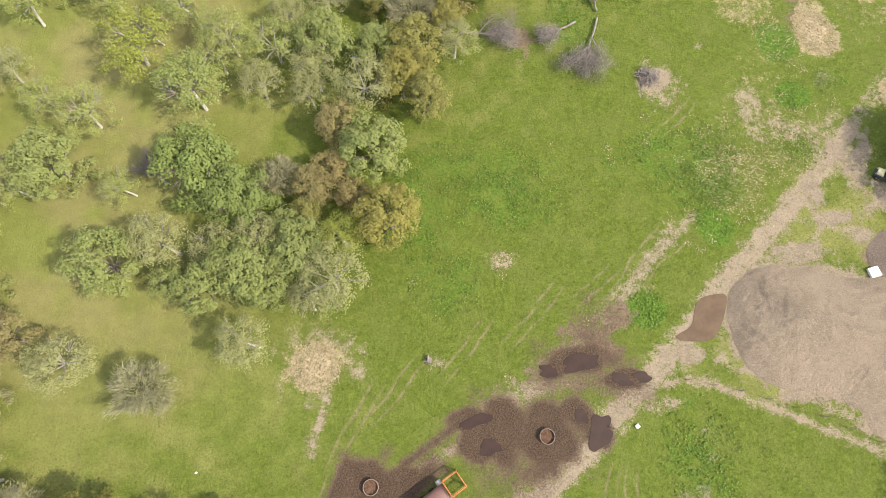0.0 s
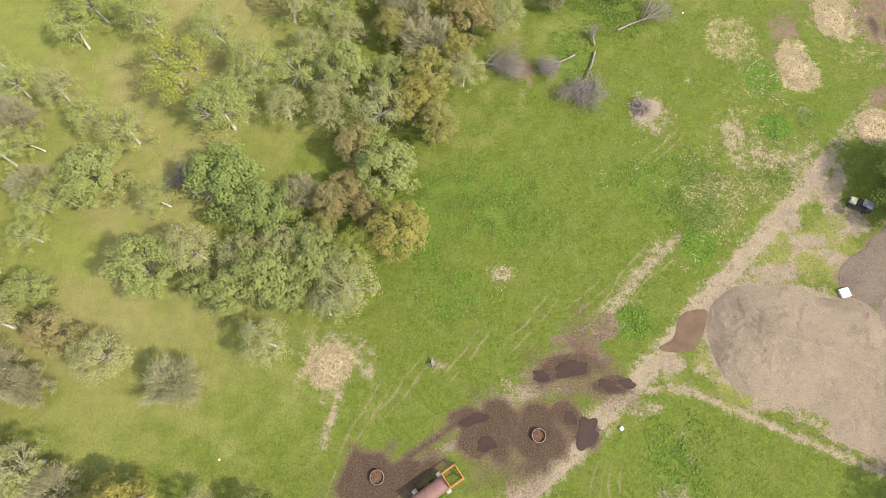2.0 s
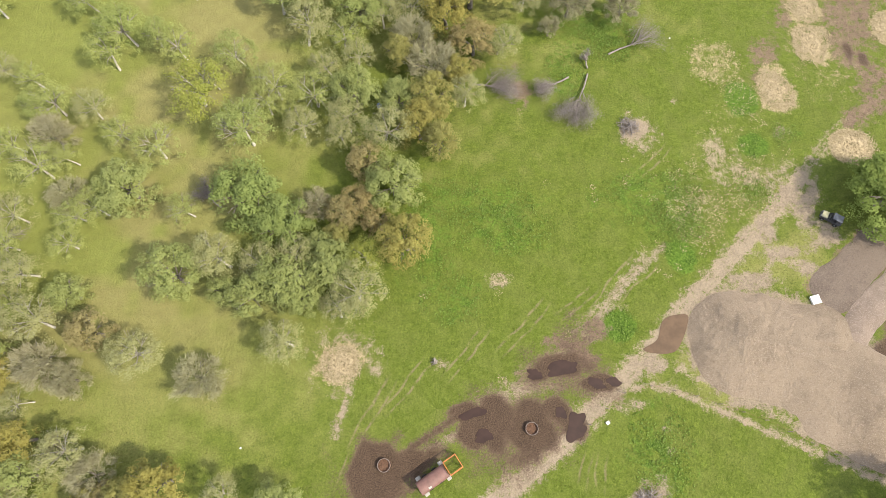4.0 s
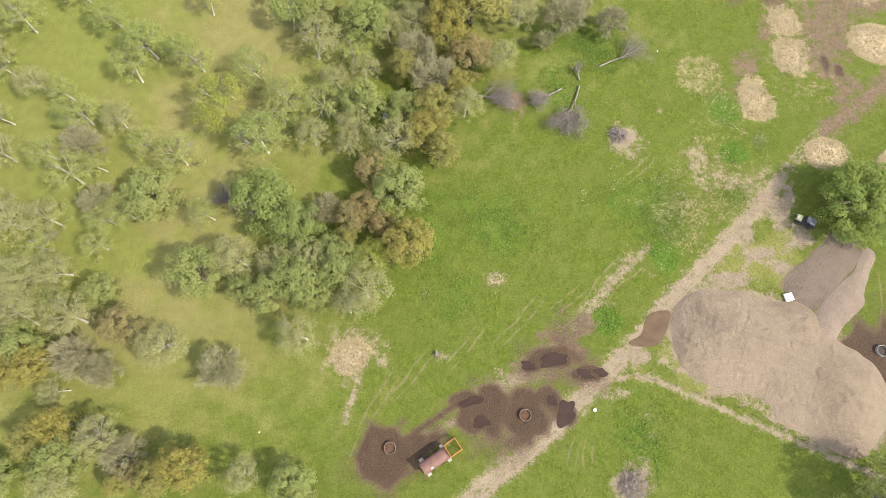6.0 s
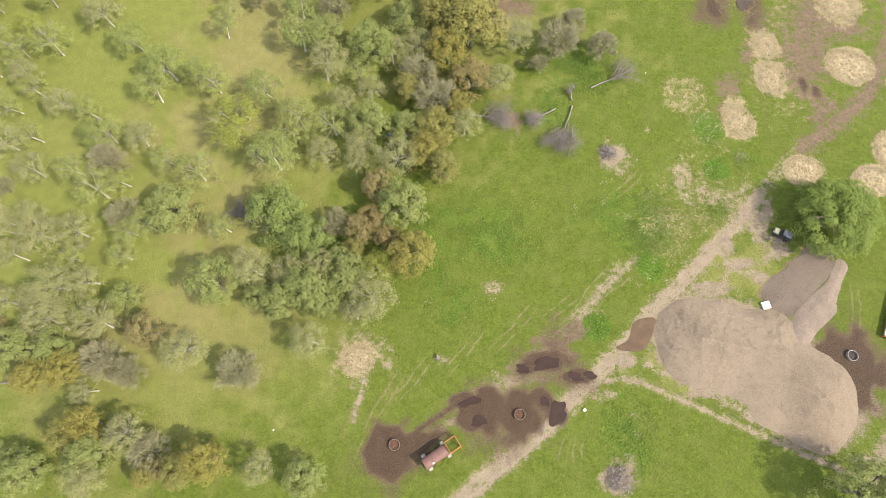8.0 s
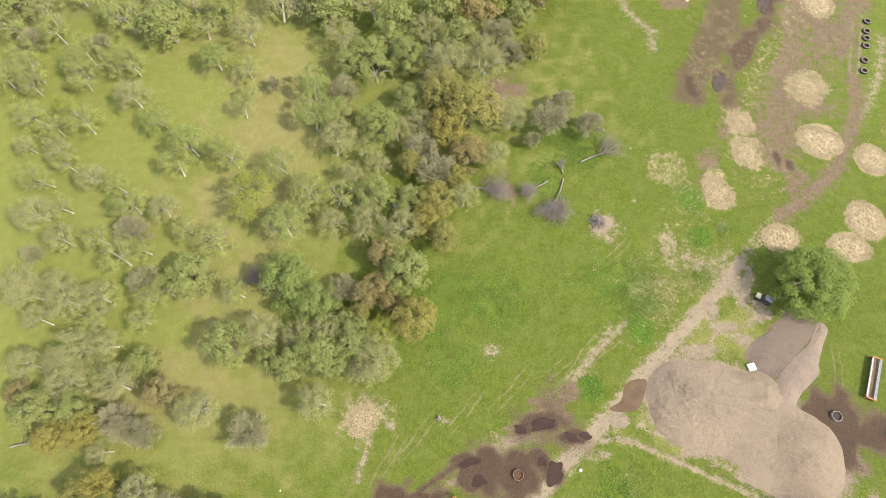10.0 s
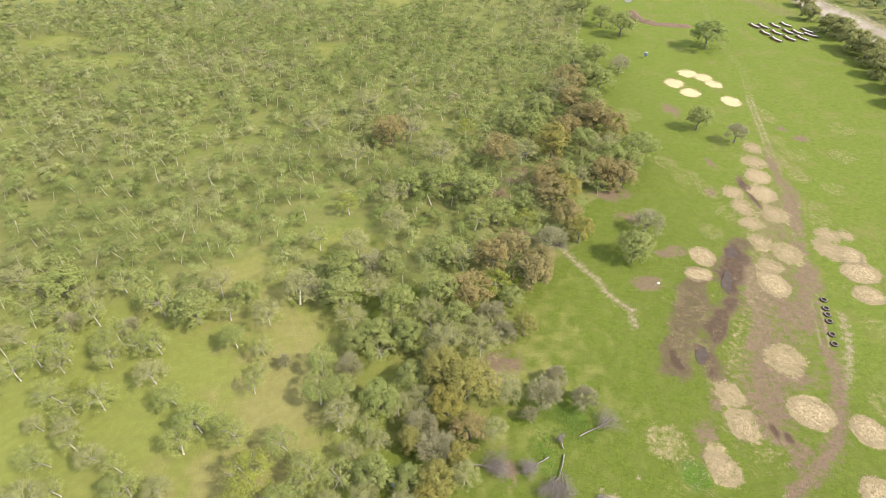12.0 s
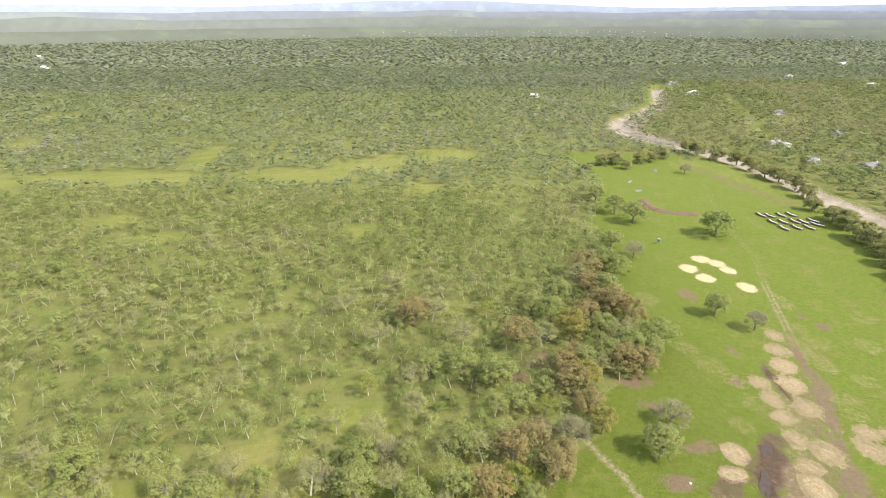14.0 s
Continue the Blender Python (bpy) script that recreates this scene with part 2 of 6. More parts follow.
M_RIVER_WOODS = woods_material("river_wood_leaves", (0.107, 0.132, 0.048), (0.143, 0.159, 0.065), (0.186, 0.192, 0.091), (0.206, 0.175, 0.111))
# Distance haze is mixed into the next three: greyer leaf colours farther out.
M_FAR_HAZE_WOODS = woods_material("far_woodland_haze_tint", (0.126, 0.153, 0.070), (0.160, 0.180, 0.095), (0.178, 0.192, 0.116), (0.188, 0.171, 0.137))
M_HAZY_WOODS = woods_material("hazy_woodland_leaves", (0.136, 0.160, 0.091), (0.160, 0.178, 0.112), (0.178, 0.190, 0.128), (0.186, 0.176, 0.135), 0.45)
M_DISTANT_HAZE_WOODS = woods_material("distant_woodland_haze_tint", (0.136, 0.155, 0.100), (0.150, 0.166, 0.112), (0.166, 0.176, 0.125), (0.170, 0.164, 0.127))
M_STRAW = Nodes("spread_hay", 0.95, 0.1)
M_STRAW.color(M_STRAW.shade(M_STRAW.mix(M_STRAW.ramp(M_STRAW.noise(2.2, 6, 0.85), 0.50, 0.60), M_STRAW.mix(M_STRAW.ramp(M_STRAW.noise(1.2, 5, 0.7), 0.35, 0.65), (0.335, 0.268, 0.166), (0.250, 0.194, 0.118)), (0.105, 0.080, 0.044)), M_STRAW.ramp(M_STRAW.noise(0.8, 3), 0.35, 0.65, 0.8, 1.15)))
M_STRAW.bump(M_STRAW.noise(5.0, 6, 0.8), 0.9, 0.2)
M_STRAW = M_STRAW.mat
M_NEW_HAY = Nodes("new_hay", 0.95, 0.1)
M_NEW_HAY.color(M_NEW_HAY.mix(M_NEW_HAY.ramp(M_NEW_HAY.noise(1.6, 6, 0.8), 0.4, 0.66), (0.430, 0.355, 0.215), (0.330, 0.262, 0.150)))
M_NEW_HAY.bump(M_NEW_HAY.noise(4.0, 6, 0.8), 0.9, 0.2)
M_NEW_HAY = M_NEW_HAY.mat
M_WISP = Nodes("straw_wisps", 0.9, 0.1)
M_WISP.color(M_WISP.mix(M_WISP.island(), (0.335, 0.270, 0.172), (0.130, 0.098, 0.054)))
M_WISP = M_WISP.mat
M_GRASS_TUFT = leaf_material("grass_blades", (0.048, 0.076, 0.008), (0.080, 0.112, 0.016), (0.064, 0.096, 0.011), 0.4)
M_WEED = leaf_material("weed_leaves", (0.052, 0.095, 0.010), (0.165, 0.215, 0.055), (0.10, 0.15, 0.02), 0.4)


# ---- mesh helpers ----
def mesh_of(name, verts, faces, material, tint=None, smooth=False):
    """A mesh from an array of corners and an array of quads or triangles."""
    verts, faces = np.asarray(verts, np.float32), np.asarray(faces, np.int32)
    me = bpy.data.meshes.new(name)
    me.vertices.add(len(verts)), me.loops.add(faces.size), me.polygons.add(len(faces))
    me.vertices.foreach_set("co", verts.ravel())
    me.loops.foreach_set("vertex_index", faces.ravel())
    me.polygons.foreach_set("loop_start", np.arange(0, faces.size, faces.shape[1], dtype=np.int32))
    me.polygons.foreach_set("use_smooth", np.full(len(faces), smooth))
    if tint is not None:
        me.attributes.new("tint", "FLOAT", "POINT").data.foreach_set("value", np.asarray(tint, np.float32))
    me.update(calc_edges=True)
    me.materials.append(material)
    return me


def part(name, bm, material, parent=None, label="", smooth=False):
    """Links a bmesh (or a mesh) as one mesh object under a thing."""
    if isinstance(bm, bpy.types.Mesh):
        me = bm
    else:
        me = bpy.data.meshes.new(name)
        bm.to_mesh(me)
        bm.free()
        me.materials.append(material)
        for p in me.polygons:
            p.use_smooth = smooth
    ob = new(name, me)
    if parent:
        ob.parent = parent
    return tagged(ob, label)


def box(bm, size, m=None, bevel=0.0):
    """A block with its middle at the pose m, its edges rounded."""
    made = bmesh.ops.create_cube(bm, size=1.0, matrix=(m or Matrix()) @ Matrix.Diagonal((*size, 1)))
    if bevel:
        edges = list({e for v in made["verts"] for e in v.link_edges})
        bmesh.ops.bevel(bm, geom=edges, offset=bevel, segments=2, affect="EDGES", profile=0.5)
    return bm


def rod(bm, a, b, r, sides=8):
    a, b = Vector(a), Vector(b)
    turn = (b - a).to_track_quat("Z", "Y").to_matrix().to_4x4()
    bmesh.ops.create_cone(bm, cap_ends=True, segments=sides, radius1=r, radius2=r, depth=(b - a).length, matrix=Matrix.Translation((a + b) / 2) @ turn)
    return bm


def ring_mesh(name, material, r, tube, z, squash=1.0, n=40, sides=8):
    """A torus that lies flat."""
    u, v = np.meshgrid(np.arange(n) * math.tau / n, np.arange(sides) * math.tau / sides, indexing="ij")
    co = np.stack([(r + tube * np.cos(v)) * np.cos(u), (r + tube * np.cos(v)) * np.sin(u), z + tube * squash * np.sin(v)], -1).reshape(-1, 3)
    i, j = np.meshgrid(np.arange(n), np.arange(sides), indexing="ij")
    f = np.stack([i * sides + j, (i + 1) % n * sides + j, (i + 1) % n * sides + (j + 1) % sides, i * sides + (j + 1) % sides], -1).reshape(-1, 4)
    return mesh_of(name, co, f, material, smooth=True)


def lattice(rng_or_seed, shape, cell):
    """Smooth value noise on an array of places."""
    x, y = shape[..., 0] / cell, shape[..., 1] / cell
    ix, iy = np.floor(x).astype(np.int64), np.floor(y).astype(np.int64)
    fx, fy = x - ix, y - iy
    fx, fy = fx * fx * (3 - 2 * fx), fy * fy * (3 - 2 * fy)

    def val(a, b):
        h = (a * 374761393 + b * 668265263 + rng_or_seed * 982451653) & 0x7FFFFFFF
        h = ((h ^ (h >> 13)) * 1274126177) & 0x7FFFFFFF
        return ((h ^ (h >> 16)) & 0xFFFF) / 65535.0

    return (val(ix, iy) * (1 - fx) + val(ix + 1, iy) * fx) * (1 - fy) + (val(ix, iy + 1) * (1 - fx) + val(ix + 1, iy + 1) * fx) * fy


def line_distance(xy, points):
    """Distance of every place from a broken line."""
    best = np.full(xy.shape[:-1], 1e9)
    for a, b in zip(points[:-1], points[1:]):
        a, b = np.array(a, float), np.array(b, float)
        s = np.clip(((xy - a) @ (b - a)) / ((b - a) @ (b - a)), 0, 1)
        best = np.minimum(best, np.linalg.norm(xy - a - s[..., None] * (b - a), axis=-1))
    return best


def falloff(d, r, soft):
    return np.clip((r + soft - d) / (2 * soft), 0, 1)


# ---- the ground ----
# Places in metres: x, y, half width, half depth.
HAY_FRESH = [
    (102.4, 73.3, 6.1, 5.6), (84.1, 46.1, 4.6, 3.9), (106.4, 50, 4.9, 5.5), (99.8, 43.2, 5.4, 3.9), (114, 67, 4.5, 5), (142.4, 281.1, 5.4, 5.9),
    (155.1, 293.6, 5.6, 5.5), (161.8, 287.3, 4.9, 5.4), (163.9, 278.5, 4.2, 5.2), (146.8, 268.5, 5.3, 5.6), (163.8, 257.1, 4.9, 6.1), (143.4, 186.4, 5.4, 5.5),
    (138.7, 173.9, 5.9, 6), (99.1, 136.8, 4.4, 5.4), (94, 127.7, 4.8, 3.9), (117.1, 122.1, 4.9, 6.5), (151.4, 134.4, 4.7, 5.5), (149.4, 125.7, 6.5, 5.5),
    (145.3, 115, 5.1, 4.5),
]
HAY_WORN = [
    (71.9, 59.8, 4.2, 5.7), (83.3, 80, 3.8, 5), (82.3, 70.6, 4.6, 5.8), (104.4, 90.9, 6, 5.7), (-16.1, 8.2, 4.3, 3.7), (152.2, 209.7, 4.5, 5.8),
    (147.4, 197.6, 5.1, 5.9), (127.6, 174.8, 4.5, 5.1), (126.5, 164.9, 4.4, 6), (124.8, 154.3, 4.6, 4.4), (136.6, 160, 5.2, 7), (123, 143.1, 4.1, 4.8),
    (129.7, 136.5, 5.2, 6.3), (120.3, 130.4, 5, 4.4), (145.7, 137.8, 5.2, 6.9), (149.8, 146.2, 4.9, 4.8), (156.6, 145.9, 2.7, 3.7),
]
HAY_FADED_A = [
    (60.6, 66.6, 5.6, 5.4), (112.9, 186.7, 5.9, 6.7), (118.5, 176.1, 4.5, 5), (118.3, 162.4, 4.3, 5.4), (108.1, 150.4, 4.2, 4.6), (107.8, 199.7, 4.9, 5.7),
    (173.5, 240.8, 4.4, 8.9), (165.6, 216, 5.6, 5), (168.2, 203.1, 6.9, 5.7), (159.8, 190.7, 4.8, 7.7), (154, 164.3, 5.7, 4.1), (152.8, 155.6, 5.1, 4.7),
    (189.3, 200.1, 5.9, 6.3), (170.2, 175.4, 5, 4.5), (139.8, 101.2, 4.2, 4.3), (123, 73.6, 3.4, 5.8),
]
HAY_FADED_B = [
    (86, 114.2, 4.4, 8), (78.3, 95.7, 5, 7.3), (158.9, 199.8, 3.4, 10.1), (104.9, 244.5, 6.1, 7.2), (160.8, 184.2, 4.7, 3.7), (203.9, 225, 5.3, 6.1),
    (64.5, 57.7, 4.1, 4.6), (61.8, 37.2, 3.9, 5.7), (53.4, 34.8, 5.2, 3.5), (12.4, 22.1, 1.6, 1.3), (51.1, 32.8, 5.5, 5.5),
]
HAY_FADED = HAY_FADED_A + HAY_FADED_B
MUD_THIN = [
    (-10.4, -11.6, 7.8, 6.2), (12.7, -3.5, 9.2, 6.4), (20.5, 4.6, 8.3, 4.6), (24.7, 10.3, 4.2, 4.2), (83.6, 4.4, 7.2, 7.2), (84.9, -1.5, 4.7, 5.8),
    (26.1, 1.5, 4.1, 2.8), (-2.4, -6.6, 4.6, 2.1),
]
MUD = [
    (-10.4, -10.3, 5.6, 4.7), (-8.7, -8.5, 5.1, 4.2), (15.3, -3.6, 6.4, 4.8), (11.1, -1.8, 4.6, 3.5), (4.8, -0.9, 2.8, 1.8), (21.3, 6.2, 5, 2.3),
    (17.6, 4.8, 2.6, 1.6), (28, 2.9, 3.3, 1.3), (-4.7, -7.1, 4, 1.9), (5.8, -3.7, 3.5, 2.2), (20, -1, 2.9, 2.5),
    (23.1, -4.5, 2.3, 2.2), (83.6, 4.4, 5.5, 6), (92.7, 0.5, 5.5, 4.8), (83.7, -1.4, 3, 4.7), 
]
WEEDS = [
    (8.2, 37.9, 10.4, 4.1), (13, 32.3, 8.9, 5.4), (40.7, 36.7, 9.1, 4.9), (46.3, 31, 5.1, 5.4), (3.4, 18.5, 4.9, 4.3), (38.8, 73.2, 5.7, 5),
    (34.9, 76.7, 8.6, 5.1), (63.1, 37.2, 3.9, 3.5), (36.5, -8.3, 5.2, 7.6), (47.7, 35, 5, 7), (70.5, 49.6, 3.4, 2.8), (29, 64, 4, 6),
    (40, 74, 5, 6), (-1, 30, 5, 7),
]
WEED_ROUNDS = [
    (64.5, 57.7, 3.5, 4.1), (64.7, 47.1, 3.1, 2.7), (32.8, 12.6, 3, 3), (46, 25, 2.8, 3.4),
]
BARE = [
    (12.3, 22.1, 1.7, 1.5), (-10.2, 6.7, 1.2, 1.2), (1.1, 7.5, 1.4, 0.9), (20, 61.8, 2.5, 4.7), (21, 92.1, 5.2, 5.4), (-15, 9.6, 5.4, 4.5),
    (-16.1, 6.1, 3, 3.5), (70.5, 49.9, 1.9, 2.1), (66.3, 37, 2.6, 5), (60, 41.5, 5.3, 4.3), (56.8, 46, 2.7, 3.7), (70.2, 39.7, 2.4, 3.6),
    (38.1, -5.1, 1.2, 0.7), (38.7, -8.4, 1.1, 0.9), (41.9, 50.2, 3.5, 3.3), (27.4, 12.6, 2.9, 2.4), (24.7, 10.3, 3.6, 2.1), (19.2, 3.5, 3.5, 2.3),
    (50.6, 57.5, 1, 0.9), (32.9, -1, 2.3, 1.1), (67.8, 22.8, 1.5, 0.9), (70.6, 21.1, 1.6, 1.3), (102, -12, 8, 9),
]
GRAVEL = [
    (72.6, 35.4, 2.9, 4.5), (71, 31.4, 2.6, 2.8), (75.2, 27.2, 3.8, 2), (38.6, 5.6, 2.6, 1.3), (64.4, 25, 4.4, 1.3), (69.4, 21.5, 2.5, 1.3),
    (58.2, 19.4, 5, 1.3), (53.9, 16.4, 3.1, 1.9), (47.7, 2.9, 5.9, 0.8), (55.2, -1.4, 5.3, 0.9), (62.3, -6.6, 3.5, 1), (70.5, -11.3, 5.7, 1.5),
    (85.4, -15.6, 4.5, 4.8), (84.3, -3.7, 3.3, 3.5), (74.5, 29.9, 2.6, 1.6), (64, 28.9, 1.8, 2.7), (69.3, 35.5, 1.8, 2.8), (33.4, -16.4, 3.6, 3.1),
]
DRY = [(66, 25, 8, 9), (264, 472, 20, 60), (240, 520, 22, 20), (-60, 62, 26, 24), (-30, 52, 13, 14), (-52, 22, 22, 9), (-62, -2, 30, 12), (5, 95, 30, 30), (50, 3, 9, 3)]
UPPER_TRACK = [
    (118.6, 93.7), (115.9, 83.4), (111.7, 76), (104.8, 65.7), (97.7, 59.6), (89, 53.9), (81.2, 49.3), (72.8, 40.3),
]
FARM_TRACK = [
    (72.8, 40.3), (68, 35.6), (60, 28.4), (53.8, 22.8), (45, 15.3), (37, 7.4), (27, -0.7), (20.6, -6.5), (14.4, -11), (7.3, -15.6), (-4, -24), (-20, -36),
]
FIELD_TRACK = [
    (226.2, 459), (217, 420), (203.8, 378), (197.6, 343.6), (191.1, 318.8), (190.3, 300.9), (174.9, 259.1), (162.7, 219.3),
    (154.1, 191), (147.3, 170.7), (138.4, 146.2), (131.8, 128.1), (125.9, 112.2), (119.4, 95.9),
]
PEN_TRACK = [
    (25.7, -1.8), (30.8, 1.3), (36.3, 2.4), (40.3, 1.3), (49, -3.1), (55.3, -6.3), (62.7, -9.9), (69.9, -13.4), (79.9, -18.5),
]
TRAILS = [[(60.5, 30.0), (62.0, 27.0), (63.1, 23.7), (60.6, 21.0), (57.5, 17.9)], [(63.1, 23.7), (67.8, 22.8), (71.0, 21.0)], [(48.5, 147.6), (53.3, 136.5), (58.1, 127.6), (61.3, 118.0), (65.9, 112.7), (64.6, 106.0)], [(43.0, 27.0), (31.0, 16.5), (24.0, 9.0), (15.5, 3.0)], [(-14.4, 5.5), (-15.5, 1.0), (-17.2, -3.3)],
          [(-87, 502), (-69, 534), (-53, 583), (-52, 610)], [(7.5, -1.5), (2.5, -4.5), (-4.0, -7.5)], [(131.2, 106.9), (126.5, 95.5), (118.3, 83.3), (110.7, 74.2)]]
BROWN_EARTH = [
    (118.5, 105.1), (125.8, 117.3), (134.4, 133.8), (141.7, 152.7), (150.7, 178.5), (156, 205),
]
RIVER = [
    (296, 230), (304, 300), (307.2, 349.8), (304.8, 385.5), (300.9, 413), (302.3, 454.1), (297.6, 491), (288.9, 526.8),
    (276.7, 562.6), (260.8, 597.4), (237.5, 639.5), (228.3, 690.6), (255.1, 748.7), (305.2, 816), (354.8, 901.5), (393.9, 1013.7), (402, 1050),
]
PALE_GLADES = [(-275.3, 471.8, 78.3, 25.9), (-131.7, 476.9, 57.6, 26.9), (-52.4, 523.4, 18.1, 40.6), (4.3, 553.1, 35.6, 33.5), (-474.3, 609.1, 19.7, 29.1), (-79.2, 512.8, 33.4, 24.2), (-55.3, 336.8, 7.8, 17.5), (-15.7, 435.8, 12.1, 20.9), (-241.1, 550.7, 14.9, 51), (-392.7, 455.6, 35.6, 24.3), (-232, 361.7, 20.8, 20.6), (-546.9, 796.8, 33.6, 28.1), (422.8, 1092.7, 26.9, 45.2), (-330, 475, 60, 18), (-60, 135, 14, 10), (-28, 150, 14, 9), (-190, 330, 30, 10), (-205, 160, 20, 14), (-128, 70, 14, 18), (470, 745, 26, 16)]
STREET = [(485.9, 960.7), (447.9, 853.1), (413.5, 736.1), (375.2, 630.1)]
LANE = [(583.7, 848.8), (657.4, 934.9), (707.1, 980.5)]

EARTH_STRIPS = [[(108.0, 115.6), (102.1, 99.0), (96.3, 86.4), (94.3, 78.7), (88.7, 70.0)], [(92.8, 61.4), (90.5, 55.4), (90.1, 52.4)], [(82.6, 85.1), (77.6, 75.8), (71.8, 65.7), (68.4, 62.6)]]
EARTH_PATCHES = [
    (25, 8.4, 3.0, 3.4), (28.5, 12.5, 2.4, 2.6), (22.3, 10.0, 3.6, 2.0), (20, 61.8, 2.8, 4.4), (16.5, 4.2, 3.0, 1.8),
    (22.4, 94.3, 6, 4.2), (101.2, 86.2, 9.7, 6.6), (115, 109, 4.5, 16.2), (111.6, 123.5, 7.6, 11.9), (89.7, 79, 4.7, 4.5), (41.5, 190.5, 8.2, 7.7),
    (30.9, 180.7, 4.1, 6), (80.5, 161.2, 4.7, 2.9), (75.8, 176.4, 9, 4.8), (88.2, 139.2, 5.2, 3.2), (75.3, 124, 4.9, 3.1), (37.8, 151.4, 4.1, 5.9),
    (118.2, 176.1, 2.3, 4.2), (179.2, 216.8, 3.1, 2.8), (174.9, 226.6, 2.1, 3), (128.9, 249.1, 4.2, 7.5), (127.8, 196.9, 1.9, 4.8),
]
DARK_CHIPS = [
    (79.3, 23.1, 5.1, 4), (72.7, 16.9, 4.4, 3.2), (82.5, 25.5, 3.8, 2.7), (64, 8.7, 3.6, 1.8),
]
MUD_ARM = [(7.7, -1.1), (3.0, -1.6), (-1.1, -4.0), (-5.2, -6.5), (-7.5, -8.0)]
WET_STRIPS = [[(114.8, 144.1), (105.2, 126.6), (97.8, 113.6), (91.2, 104.1), (84.7, 95.4), (81.0, 87.2)], [(92.3, 125.8), (84.2, 111.8), (75.7, 98.1), (72.3, 90.7)]]
WET_HOLLOWS = [
    (134.5, 181.4, 2.3, 6.2), (133.7, 169.5, 1.3, 10.3), (110.1, 138.1, 2.8, 4.6), (102.1, 124, 2.6, 8.8), (80.9, 93.5, 2.3, 4), (89.8, 69, 1.2, 2.6),
    (92.5, 66.7, 1.2, 2.2), (72.7, 91.8, 2.3, 3.9),
]


def blobs(xy, rows, edge=0.35, wob=0.35, seed=3):
    """One in the middle of each patch, falling to nothing past its uneven rim."""
    out = np.zeros(xy.shape[:-1])
    near = (lattice(seed, xy, 3.1) - 0.5) * wob * 2
    for x, y, rx, ry in rows:
        d = np.hypot((xy[..., 0] - x) / rx, (xy[..., 1] - y) / ry) + near
        out = np.maximum(out, falloff(d, 1.0, edge))
    return out


def stretched(fine_lo, fine_hi, step, lo, hi, grow=1.07):
    """Even steps in the middle, ever longer ones outwards."""
    mid = list(np.arange(fine_lo, fine_hi, step))
    up, s = [mid[-1]], step
    while up[-1] < hi:
        s *= grow
        up.append(up[-1] + s)
    down, s = [mid[0]], step
    while down[-1] > lo:
        s *= grow
        down.append(down[-1] - s)
    return np.array(down[:0:-1] + mid + up[1:])


def rise(r):
    """The plain lifts gently towards the hills."""
    return 80.0 * np.clip((r - 2400.0) / 2450.0, 0, 1) ** 1.6


